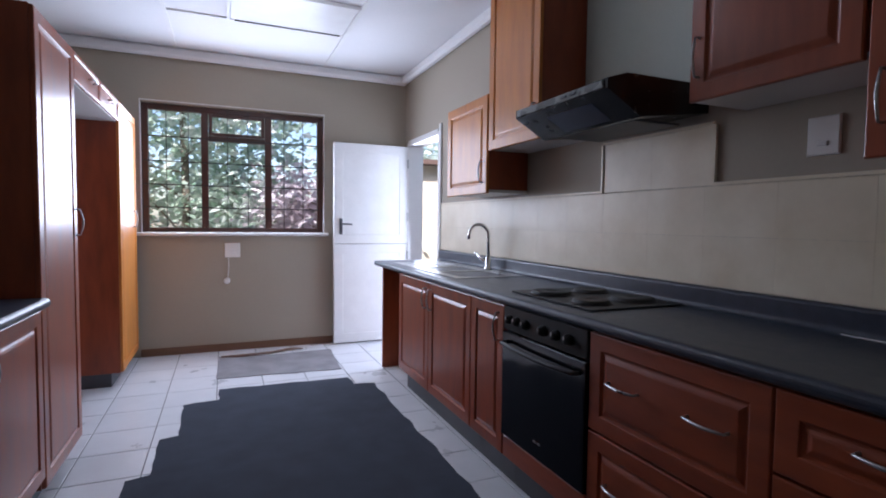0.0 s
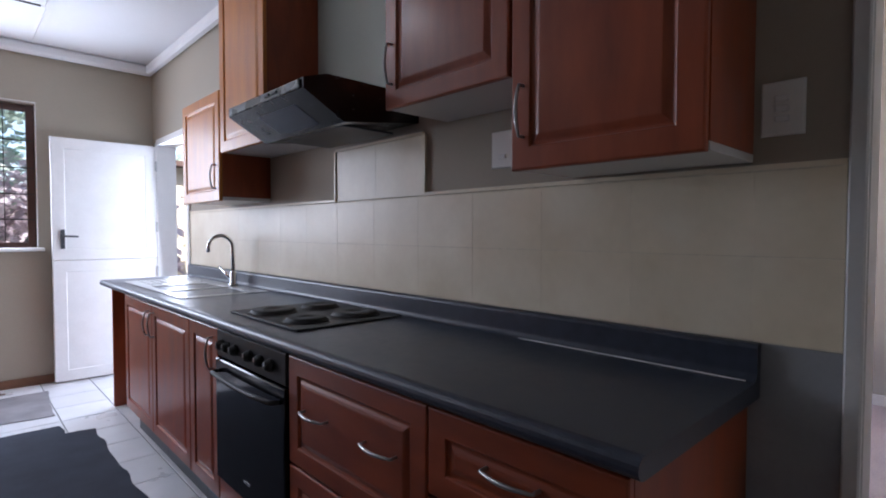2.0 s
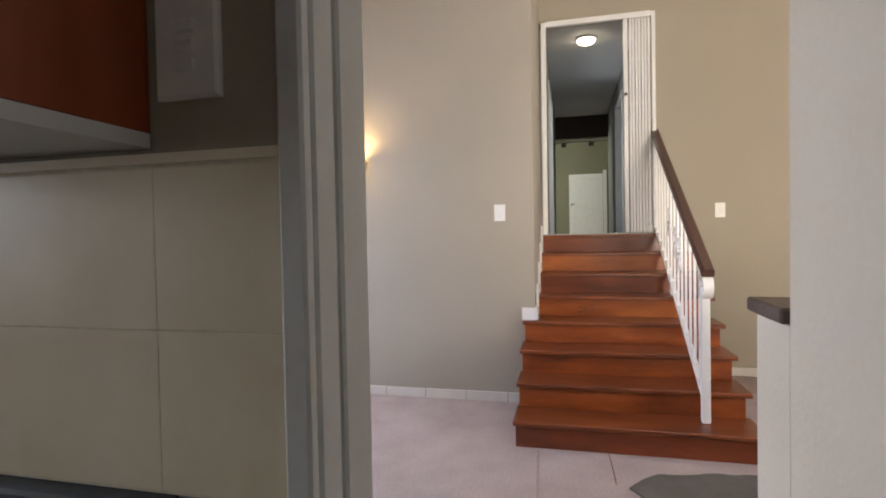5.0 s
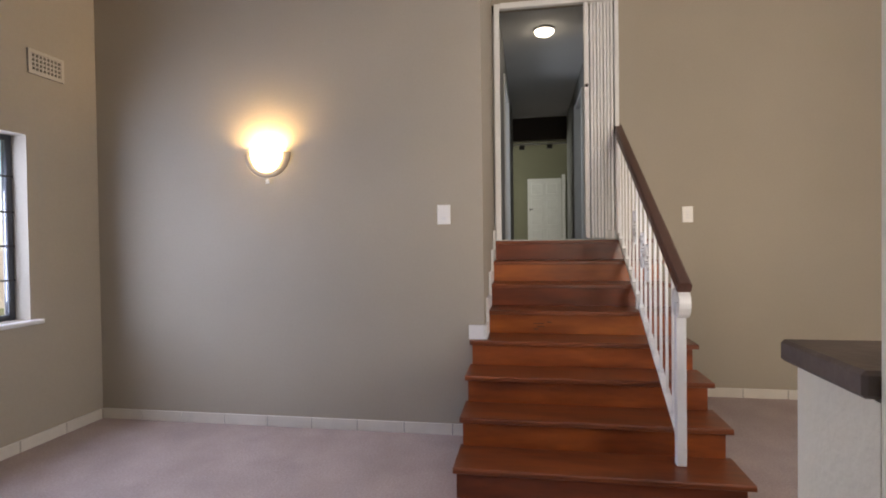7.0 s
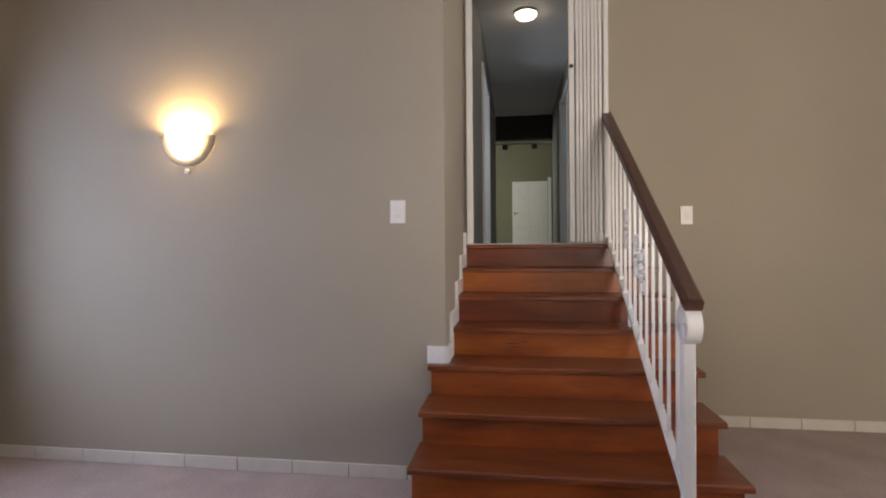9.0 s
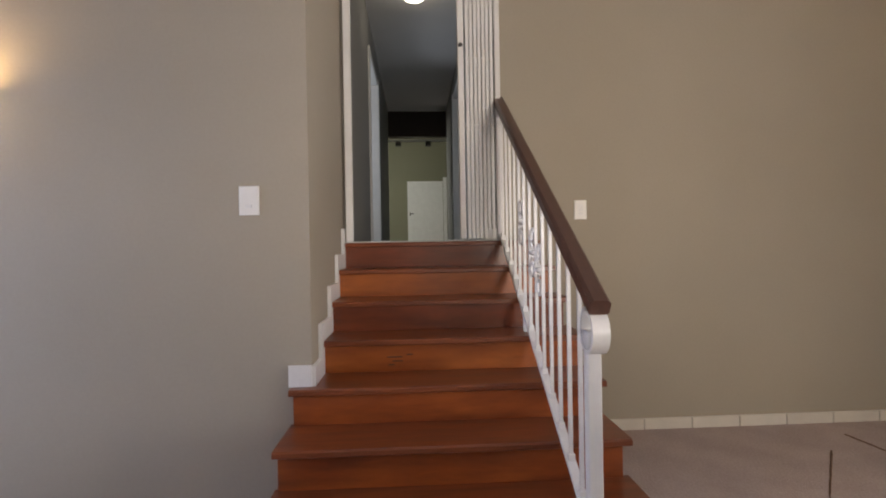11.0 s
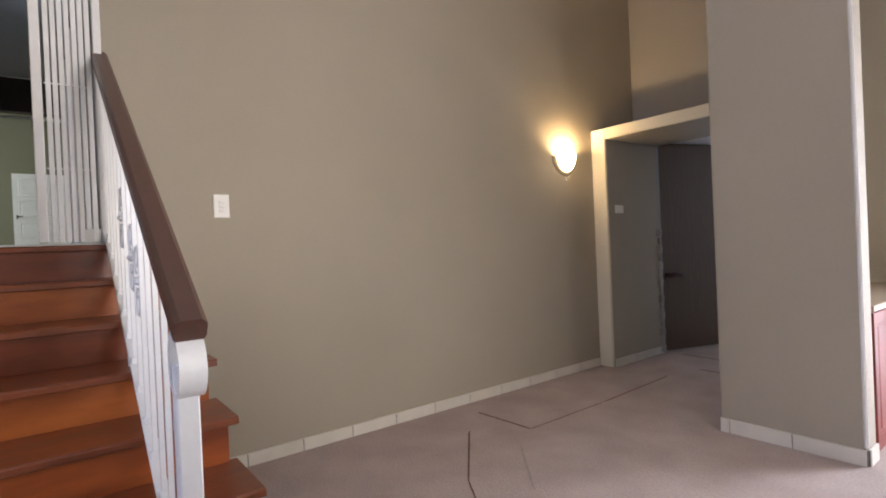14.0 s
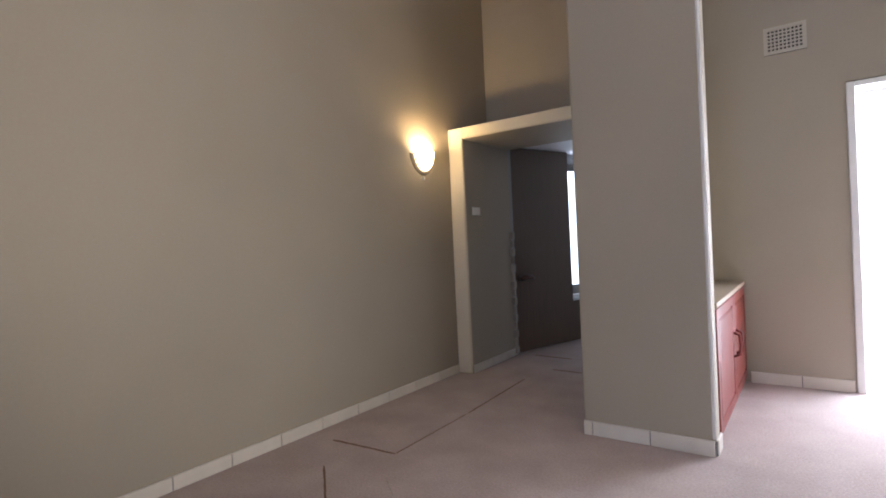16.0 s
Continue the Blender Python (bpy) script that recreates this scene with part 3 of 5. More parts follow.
part("window_frame", boxes((0.692, 0.745, 5.97, 6.03, 1.125, 2.275), (2.235, 2.288, 5.97, 6.03, 1.125, 2.275), (0.746, 2.234, 5.97, 6.03, 1.125, 1.165), (0.746, 2.234, 5.97, 6.03, 2.225, 2.275), bevel=0.004), MEDWOOD, win)
part("mullion", boxes((1.175, 1.235, 5.965, 6.035, 1.166, 2.224), bevel=0.004), MEDWOOD, win)
part("mullion", boxes((1.735, 1.795, 5.965, 6.035, 1.166, 2.224), bevel=0.004), MEDWOOD, win)
part("transom", boxes((1.236, 1.734, 5.965, 6.035, 1.975, 2.02), bevel=0.004), MEDWOOD, win)
part("top_sash", boxes((1.24, 1.27, 5.955, 6.0, 2.025, 2.22), (1.70, 1.73, 5.955, 6.0, 2.025, 2.22), (1.271, 1.699, 5.955, 6.0, 2.025, 2.05), (1.271, 1.699, 5.955, 6.0, 2.195, 2.22), bevel=0.003), MEDWOOD, win)
part("window_sill", boxes((0.65, 2.33, Y_K - 0.055, 5.969, 1.092, 1.122), bevel=0.006), WHITE, win, "white painted sill")
for a, b, c, d in ((0.746, 1.174, 1.166, 2.224), (1.796, 2.234, 1.166, 2.224), (1.236, 1.734, 1.166, 1.974), (1.271, 1.699, 2.051, 2.194)):
    pane(win, a, b, 6.0, c, d)
for z in (1.35, 1.555, 1.765, 1.985):
    part("bar", boxes((0.70, 2.28, 5.945, 5.952, z - 0.005, z + 0.005)), IRON, win)
for x in (0.89, 1.07, 1.40, 1.58, 1.91, 2.09):
    part("bar", boxes((x - 0.003, x + 0.003, 5.9525, 5.959, 1.126, 2.27)), IRON, win)
part("reveal", boxes((0.685, 0.691, 5.915, 5.969, 1.123, 2.29), (2.289, 2.295, 5.915, 5.969, 1.123, 2.29), (0.685, 2.295, 5.915, 5.969, 2.2905, 2.297)), WHITE, win, "thin white painted reveal")

win2 = tagged(new("window_2"), "grey steel lounge window with burglar bars", "window", "", "structure")
part("window_frame", boxes((4.752, 4.79, 3.75, 3.79, 0.83, 2.03), (6.05, 6.088, 3.75, 3.79, 0.83, 2.03), (4.791, 6.049, 3.75, 3.79, 0.832, 0.865), (4.791, 6.049, 3.75, 3.79, 1.995, 2.028), (5.41, 5.45, 3.75, 3.79, 0.866, 1.994), bevel=0.003), PLINTH, win2)
part("window_sill", boxes((4.70, 6.15, Y_N - 0.05, 3.749, 0.80, 0.829), bevel=0.006), WHITE, win2, "white painted sill")
pane(win2, 4.791, 5.409, 3.77, 0.866, 1.994)
pane(win2, 5.451, 6.049, 3.77, 0.866, 1.994)
for z in (1.09, 1.31, 1.53, 1.76):
    part("bar", boxes((4.76, 6.08, 3.735, 3.742, z - 0.006, z + 0.006)), IRON, win2)

win4 = tagged(new("window_4"), "wide white framed dining window", "window", "", "structure")
part("window_frame", boxes((0.47, 0.53, -3.598, -3.55, 0.76, 2.298), (0.47, 0.53, -1.05, -1.002, 0.76, 2.298), (0.47, 0.53, -3.549, -1.051, 0.752, 0.80), (0.47, 0.53, -3.549, -1.051, 2.25, 2.298), (0.47, 0.53, -2.33, -2.27, 0.801, 2.249), bevel=0.003), WHITE, win4)

# ---- doors ----
door = tagged(new("door_1"), "open white two-part stable door with plank joint", "door", "", "structure")
part("lower_leaf", panel(bmesh.new(), (2.37, 5.845, 0.012), (1, 0, 0), (0, 0, 1), (0, -1, 0), 0.775, 1.0, [(0, 0), (0, 0.036), (0.004, 0.040), (0.09, 0.040), (0.094, 0.036)]), WHITE, door)
upper = part("upper_leaf", panel(bmesh.new(), (2.37, 5.845, 1.016), (1, 0, 0), (0, 0, 1), (0, -1, 0), 0.775, 1.008, [(0, 0), (0, 0.036), (0.004, 0.040), (0.09, 0.040), (0.094, 0.036)]), WHITE, door)
bm = boxes((2.425, 2.455, 5.796, 5.804, 1.11, 1.27), bevel=0.002)
tube(bm, [(2.44, 5.796, 1.215), (2.44, 5.755, 1.215), (2.47, 5.75, 1.215), (2.54, 5.752, 1.212)], 0.008, 8)
part("door_handle", bm, PLINTH, upper, "dark lever handle on a back plate")
for z in (0.35, 0.85, 1.25, 1.8):
    part("hinge", boxes((3.132, 3.146, 5.79, 5.802, z, z + 0.09)), STEEL, door)

lobby = tagged(new("door_2"), "dark brown wooden lobby door standing open", "door", "", "structure")
u = Vector((7.27 - 7.6, -6.16 + 5.2, 0)).normalized()
n2 = u.cross(Vector((0, 0, 1)))
if n2.x > 0:
    n2 = -n2
D0 = Vector((7.6, -5.20, 0))
UP = Vector((0, 0, 1))
SLAB = [(0, 0), (0, 0.037), (0.003, 0.04)]
leaf = part("door_leaf", panel(bmesh.new(), D0 - n2 * 0.04 + UP * 0.012, u, UP, n2, 0.90, 2.19, SLAB), DOORWOOD, lobby)
THICK = [(0, 0), (0, 0.10)]
bm = bmesh.new()
panel(bm, D0 - n2 * 0.15 + u * 0.904, u, UP, n2, 1.1, 0.5, THICK)
panel(bm, D0 - n2 * 0.15 + u * 0.904 + UP * 2.43, u, UP, n2, 1.1, 0.07, THICK)
panel(bm, D0 - n2 * 0.15 + u * 0.904 + UP * 0.5, u, UP, n2, 0.03, 1.93, THICK)
structure("wall_lobby_window", bm, DOORWOOD, "dark lobby wall with a tall window", "wall")
win3 = tagged(new("window_3"), "white framed lobby window in the dark wall", "window", "", "structure")
bm = bmesh.new()
for a, b, w, h in ((0.935, 0.5, 0.035, 1.93), (1.75, 0.5, 0.035, 1.93), (0.971, 0.5, 0.778, 0.035), (0.971, 2.395, 0.778, 0.035)):
    panel(bm, D0 - n2 * 0.12 + u * a + UP * b, u, UP, n2, w, h, [(0, 0), (0, 0.05)])
part("window_frame", bm, WHITE, win3)
part("window_sill", panel(bmesh.new(), D0 - n2 * 0.069 + u * 0.91 + UP * 0.475, u, UP, n2, 0.885, 0.03, [(0, 0), (0, 0.06)]), WHITE, win3)
ob = part("pane", panel(bmesh.new(), D0 - n2 * 0.10 + u * 0.972 + UP * 0.536, u, UP, n2, 0.776, 1.858, [(0, 0), (0, 0.004)]), GLASS, win3)
ob.visible_shadow = False
p0 = Vector((7.6, -5.20, 0.80)) + u * 0.055
bm = bmesh.new()
tube(bm, [p0, p0 + n2 * 0.055, p0 + n2 * 0.062 + u * 0.03 + Vector((0, 0, 0.012)), p0 + n2 * 0.06 + u * 0.13 + Vector((0, 0, 0.004)), p0 + n2 * 0.058 + u * 0.15 + Vector((0, 0, -0.012))], [0.022, 0.026, 0.028, 0.024, 0.018], 10)
lathe(bm, p0 + n2 * 0.002, [(0.028, 0), (0.028, 0.004), (0.02, 0.008)], 16, "x")
part("door_handle", bm, MEDWOOD, leaf, "curved brown lever handle", True)
pier = thing("brick_pier", (7.6, -5.2, 0), "narrow pier of pale bricks beside the door", "brick pier")
for k in range(15):
    part("brick", boxes((7.560 + 0.012 * (k % 2), 7.599, -5.15, -5.095 - 0.02 * (k % 2), 0.02 + k * 0.086, 0.092 + k * 0.086), bevel=0.004), BRICK, pier)

far = tagged(new("door_3"), "white panelled door of the far room", "door", "", "structure")
leaf = part("door_leaf", boxes((17.42, 17.458, -0.45, 0.45, 0.76, 2.955)), WHITE, far)
for row in range(5):
    for col in range(2):
        part("panel", panel(bmesh.new(), (17.42, 0.36 - col * 0.40, 0.86 + row * 0.415), (0, -1, 0), (0, 0, 1), (-1, 0, 0), 0.32, 0.33, [(0, 0), (0, 0.002), (0.0, 0.010), (0.012, 0.016), (0.03, 0.006), (0.05, 0.014)]), WHITE, leaf)
part("door_handle", boxes((17.36, 17.419, 0.38, 0.40, 2.08, 2.16), (17.35, 17.37, 0.30, 0.40, 2.12, 2.14), bevel=0.003), IRON, leaf)
far_frame = structure("door_frame_far", boxes((17.40, 17.44, -0.55, -0.46, 0.755, 3.05), bevel=0.004), WHITE, "white door frame in the far room", "door frame")
structure("door_frame_passage_left", boxes((9.66, 9.72, 0.70, 0.88, 1.3, 3.36), (10.80, 10.90, 0.69, 0.88, 1.3, 3.36), (9.721, 10.799, 0.70, 0.88, 3.30, 3.36), bevel=0.005), WHITE, "white painted passage door frame", "door frame")
structure("door_frame_passage_right", boxes((10.44, 10.52, -0.48, -0.285, 1.3, 3.36), (11.37, 11.47, -0.48, -0.27, 1.3, 3.36), (10.521, 11.369, -0.48, -0.285, 3.30, 3.36), bevel=0.005), WHITE, "white painted passage door frame", "door frame")
half = tagged(new("door_4"), "white passage door standing ajar", "door", "", "structure")
part("door_leaf", boxes((10.53, 11.36, -0.42, -0.38, 1.31, 3.295), bevel=0.004), WHITE, half)
rod = thing("curtain_rail", (13.85, 0.2, 3.2), "white curtain rail on brackets under the lintel", "curtain rail")
part("rod", tube(bmesh.new(), [(13.82, -0.46, 3.24), (13.82, 0.86, 3.24)], 0.022, 8), WHITE, rod)
for y in (0.0, 0.55):
    part("bracket", boxes((13.752, 13.83, y - 0.05, y + 0.05, 3.13, 3.215), bevel=0.004), IRON, rod)


# ---- staircase ----
RISE, RUN, NOSE = 0.1625, 0.27, 5.77
RISER_DARK = material("dark_varnished_riser_wood", (0.23, 0.048, 0.013), 0.36, second=(0.11, 0.024, 0.008), scale=2.4, mottle=0.3, grain=(5, 0.9, 4.5), bump_scale=12, random_value=0.2, coat=0.15, bump=0.0008)
RISER_MID = material("red_varnished_riser_wood", (0.36, 0.086, 0.017), 0.36, second=(0.15, 0.032, 0.010), scale=2.4, mottle=0.32, grain=(5, 0.9, 4.5), bump_scale=12, random_value=0.2, coat=0.15, bump=0.0008)
stairs = thing("staircase", (6.7, 0.1, 0), "varnished red-brown wooden staircase with eight steps", "staircase")
for i in range(8):
    x, z = NOSE + RUN * i, RISE * (i + 1)
    y1 = 0.825 if i < 4 else 0.731
    back = min(x + RUN + 0.05, 7.748)
    part("riser", boxes((x + 0.03, x + 0.05, -0.555, y1 - 0.015 if i < 4 else y1, z - RISE + (0.001 if i else 0.0), z - 0.029)), (RISER_DARK, RISER_MID, RISER_MID, RISER_MID, RISER, RISER_DARK, RISER, RISER_DARK)[i], stairs)
    bm = bmesh.new()
    prism(bm, [(x, z - 0.024), (x + 0.006, z - 0.028), (back, z - 0.028), (back, z), (x + 0.008, z), (x + 0.001, z - 0.006)], "y", -0.585, y1)
    part("tread", bm, TREAD, stairs)
    part("cheek", boxes((x + 0.051, min(x + 0.05 + RUN, 7.748), -0.553, -0.535, z - RISE, z - 0.029)), RISER_MID, stairs)
    if i < 4:
        part("cheek", boxes((x + 0.051, min(x + 0.05 + RUN, 6.649), 0.79, 0.808, z - RISE, z - 0.029)), RISER_MID, stairs)
for dy, dz, w in ((0.36, 0.052, 0.05), (0.375, 0.072, 0.075), (0.30, 0.083, 0.03), (0.39, 0.034, 0.03)):
    x, z = NOSE + RUN * 4 + 0.03, RISE * 4
    part("knot", boxes((x - 0.0012, x - 0.0002, dy - w / 2, dy + w / 2, z + dz - 0.003, z + dz + 0.003)), RAILWOOD, stairs, "dark streak in the wood")
structure("trim_landing", boxes((7.662, 7.90, -0.318, 0.731, 1.3005, 1.309), bevel=0.002), FRAME_GREY, "worn pale landing strip at the stair head", "trim")
skirt = bmesh.new()
for i in range(3, 8):
    x, z = NOSE + RUN * i, RISE * (i + 1)
    x0, x1 = (6.64 if i == 3 else x + 0.031 - 0.075), x + 0.03 + RUN - 0.0755
    box(skirt, x0, min(x1, 7.69), 0.716, 0.733, z + 0.001, z + 0.092)
    if i < 7:
        box(skirt, x1 + 0.0005, x1 + 0.0745, 0.716, 0.733, z + 0.001, z + RISE)
box(skirt, 6.632, 6.649, 0.734, 0.835, RISE * 4 + 0.001, RISE * 4 + 0.095)
structure("baseboard_steps", skirt, WHITE, "white stepped skirting beside the stairs", "baseboard")

# ---- stair railing ----
rail = thing("stair_railing", (6.8, -0.32, 0.16), "white iron stair railing with dark wooden handrail", "railing")
RY = -0.308


def rail_z(x):
    return 1.095 + (x - 5.90) * 0.632


def low_z(x):
    return 0.30 + (x - 5.97) * 0.605


bm = bmesh.new()
prof = [(-0.034, -0.020), (-0.028, -0.030), (0.028, -0.030), (0.034, -0.020), (0.034, 0.014), (0.022, 0.026), (-0.022, 0.026), (-0.034, 0.014)]
ends = []
for x in (5.885, 7.748):
    ends.append([bm.verts.new((x - 0.53 * b, RY + a, rail_z(x) - 0.02 + b * 0.85)) for a, b in prof])
for k in range(8):
    bm.faces.new((ends[0][k], ends[0][(k + 1) % 8], ends[1][(k + 1) % 8], ends[1][k]))
bm.faces.new(ends[0][::-1])
bm.faces.new(ends[1])
part("handrail", bm, RAILWOOD, rail, "dark wooden handrail")


def sloped_bar(name, f, x0, x1, h, w):
    bm = bmesh.new()
    prism(bm, [(x0, f(x0) - h / 2), (x1, f(x1) - h / 2), (x1, f(x1) + h / 2), (x0, f(x0) + h / 2)], "y", RY - w / 2, RY + w / 2)
    return part(name, bm, WHITE, rail)


sloped_bar("top_bar", lambda x: rail_z(x) - 0.062, 5.97, 7.745, 0.014, 0.034)
sloped_bar("bottom_bar", low_z, 5.975, 7.745, 0.02, 0.034)
part("post", boxes((5.942, 5.982, RY - 0.024, RY + 0.024, RISE + 0.001, 0.985), bevel=0.004), WHITE, rail)
bm = bmesh.new()
ring = []
for k in range(61):
    a = radians(75 - 345 * k / 60)
    r = 0.066 - 0.012 * k / 60
    cx, cz = 5.935 + r * math.cos(a), 0.985 + 1.12 * r * math.sin(a)
    nx, nz = math.cos(a), math.sin(a)
    ring.append([bm.verts.new((cx + s * nx * 0.006, RY + w, cz + s * nz * 0.006)) for s, w in ((-1, -0.028), (1, -0.028), (1, 0.028), (-1, 0.028))])
for one, two in zip(ring, ring[1:]):
    for k in range(4):
        bm.faces.new((one[k], one[(k + 1) % 4], two[(k + 1) % 4], two[k]))
bm.faces.new(ring[0][::-1])
bm.faces.new(ring[-1])
part("scroll", bm, WHITE, rail, "curled white iron scroll")
part("bolt", lathe(bmesh.new(), (5.95, RY - 0.03, 0.955), [(0.006, -0.012), (0.008, -0.008), (0.008, 0.004)], 8, "y"), IRON, rail)
COUNT = 13
for k in range(COUNT):
    x = 6.09 + k * 0.128
    part("baluster", boxes((x - 0.007, x + 0.007, RY - 0.007, RY + 0.007, low_z(x), rail_z(x) - 0.066)), WHITE, rail)
    part("collar", boxes((x - 0.011, x + 0.011, RY - 0.014, RY + 0.014, low_z(x) + 0.004, low_z(x) + 0.03), bevel=0.003), WHITE, rail)
for k in (4, 5, 7):
    x = 6.09 + k * 0.128 + 0.064
    zc = (low_z(x) + rail_z(x)) / 2
    for up in (1, -1):
        bm = bmesh.new()
        pts = [(x + 0.045 * math.cos(radians(a)) * (1 - j / 34), RY, zc + up * (0.075 + 0.055 * math.sin(radians(a)) * (1 - j / 34))) for j, a in enumerate(range(-90, 330, 20))]
        tube(bm, pts, 0.007, 6)
        part("ornament", bm, WHITE, rail, "small wrought scroll")
    part("ornament", lathe(bmesh.new(), (x, RY, zc - 0.016), [(0.006, 0), (0.02, 0.01), (0.02, 0.022), (0.006, 0.032)], 10), WHITE, rail)
part("support_leg", boxes((6.985, 7.005, RY - 0.01, RY + 0.01, RISE * 5 + 0.001, low_z(6.995))), WHITE, rail)

# ---- folding security gate at the stair head ----
gate = thing("security_gate", (7.72, 0.2, 1.31), "white folding security gate pushed open to one side", "gate")
part("frame_post", boxes((7.695, 7.735, 0.665, 0.712, 1.31, 3.33), bevel=0.004), WHITE, gate)
part("frame_post", boxes((7.695, 7.735, -0.315, -0.280, 1.31, 3.33), bevel=0.004), WHITE, gate)
part("top_track", boxes((7.69, 7.742, -0.279, 0.664, 3.285, 3.335), bevel=0.004), WHITE, gate)
part("lock_channel", boxes((7.69, 7.735, -0.075, -0.035, 1.315, 3.28), bevel=0.004), WHITE, gate)
for k in range(7):
    y = -0.098 - k * 0.0268
    part("gate_bar", boxes((7.697 + 0.006 * (k % 2), 7.728, y - 0.0104, y + 0.0104, 1.315, 3.28), bevel=0.002), WHITE, gate)
for z in (1.66, 2.06, 2.5, 2.9):
    part("lattice_link", boxes((7.694, 7.6965, -0.27, -0.08, z, z + 0.007)), WHITE, gate)
part("lock", lathe(bmesh.new(), (7.678, -0.055, 2.59), [(0.012, 0), (0.014, 0.004), (0.014, 0.012)], 10, "x"), IRON, gate)
part("base_plate", boxes((7.70, 7.735, -0.279, -0.20, 1.31, 1.38), bevel=0.003), FRAME_GREY, gate)


# ---- lamps ----
def sconce(place, out_x, power):
    x, y, z = place
    t = thing("wall_lamp", place, "lit frosted glass bowl wall lamp", "wall lamp", "wall lamps")
    bm = bmesh.new()
    n, m = 14, 20
    rows = []
    for i in range(n + 1):
        a = radians(90 * i / n)
        row = []
        for j in range(m + 1):
            b = radians(180 * j / m)
            r = 0.122 * math.sin(a) ** 0.8 if i else 0.004
            row.append(bm.verts.new((x + out_x * (0.012 + 0.62 * r * math.sin(b)), y + r * math.cos(b), z + 0.03 - 0.165 * math.cos(a))))
        rows.append(row)
    for one, two in zip(rows, rows[1:]):
        for j in range(m):
            bm.faces.new((one[j], one[j + 1], two[j + 1], two[j]))
    bowl = part("glass_bowl", bm, LAMP_GLASS, t, "glowing frosted glass bowl", True)
    md = bowl.modifiers.new("thickness", "SOLIDIFY")
    md.thickness = 0.005
    part("back_plate", boxes((x + out_x * 0.001, x + out_x * 0.010, y - 0.05, y + 0.05, z - 0.12, z + 0.02), bevel=0.002), WHITE, t)
    for dy, dz in ((-0.115, 0.0), (0.115, 0.0), (0, -0.128)):
        part("clip", boxes((x + out_x * 0.002, x + out_x * (0.03 if dz == 0 else 0.02), y + dy - 0.006, y + dy + 0.006, z + dz - 0.006, z + dz + 0.006), bevel=0.002), BRASS, t)
    # Half-ring added to draw the shadow crescent that the bowl leaves on the wall.
    bm = bmesh.new()
    crescent = []
    for k in range(37):
        b = radians(180 + 180 * k / 36)
        c, q = math.cos(b), math.sin(b)
        crescent.append([bm.verts.new((x + out_x * d, y + r * c, z + 0.005 + r * q)) for r, d in ((0.126, 0.022), (0.155, 0.018), (0.176, 0.011), (0.178, 0.007), (0.155, 0.012), (0.126, 0.015))])
    for one, two in zip(crescent, crescent[1:]):
        for k in range(6):
            bm.faces.new((one[k], one[(k + 1) % 6], two[(k + 1) % 6], two[k]))
    bm.faces.new(crescent[0][::-1])
    bm.faces.new(crescent[-1])
    part("rim", bm, LAMP_CRESCENT, t, "beige half-ring drawing the shadow crescent under the bowl", True)
    part("stem", boxes((x + out_x * 0.001, x + out_x * 0.016, y - 0.012, y + 0.012, z - 0.215, z - 0.186), bevel=0.003), OFFWHITE, t)
    bulb("bulb_light", (x + out_x * 0.052, y, z - 0.015), power, 0.045, (1.0, 0.68, 0.32))


sconce((X_L, 2.26, 1.945), -1, 23)
sconce((X_R, -3.86, 1.985), -1, 24)
clamp = thing("ceiling_light", (9.3, 0.235, 3.65), "round lit glass ceiling light", "ceiling light")
part("base", lathe(bmesh.new(), (9.3, 0.235, 3.70), [(0.12, 0), (0.125, 0.006), (0.125, 0.021)], 24), WHITE, clamp)
part("glass_dome", lathe(bmesh.new(), (9.3, 0.235, 3.70), [(0.02, -0.055), (0.06, -0.05), (0.09, -0.037), (0.107, -0.02), (0.112, -0.001)], 24), CEIL_GLASS, clamp, "glowing glass dome", True)
bulb("passage_light", (9.3, 0.235, 3.60), 0.4, 0.05, (1.0, 0.88, 0.68))

tube_light = thing("fluorescent_light", (1.72, 3.66, 2.67), "lit white fluorescent batten on the kitchen ceiling", "ceiling light")
part("housing", boxes((1.655, 1.785, 3.04, 4.285, 2.715, 2.758), bevel=0.006), WHITE, tube_light)
part("cover", boxes((1.665, 1.775, 3.06, 4.265, 2.672, 2.7145), bevel=0.015), TUBE, tube_light, "glowing tube cover")

# ---- plates and vents ----
plate("light_switch", (X_L, 0.996, 1.484), (-1, 0, 0), 0.088, 0.13, "white wall switch plate on taupe wall", "switch", 1)
plate("light_switch", (X_R, -0.855, 1.50), (-1, 0, 0), 0.085, 0.132, "white three-lever wall switch plate", "switch", 3)
plate("light_switch", (7.6, -4.46, 1.50), (-1, 0, 0), 0.13, 0.075, "small white switch plate inside the portal", "switch", 1)
plate("light_switch", (X_K, 0.907, 1.536), (-1, 0, 0), 0.086, 0.122, "white three-lever switch plate above the tiles", "switch", 3)
plate("wall_socket", (X_K, 1.72, 1.536), (-1, 0, 0), 0.10, 0.125, "white plastic socket between wall cupboards", "socket", 1)
plate("wall_socket", (1.435, Y_K, 0.955), (0, -1, 0), 0.135, 0.135, "white double wall socket under the window", "socket", 2)
pull = thing("bell_push", (1.385, 5.9, 0.665), "small round white cord outlet on the wall", "outlet")
part("cover", lathe(bmesh.new(), (1.385, Y_K - 0.018, 0.665), [(0.018, 0), (0.028, 0.006), (0.03, 0.017)], 16, "y"), WHITE, pull)
part("cable", tube(bmesh.new(), [(1.40, 5.915, 0.885), (1.402, 5.912, 0.80), (1.392, 5.912, 0.69)], 0.004, 6), WHITE, pull)


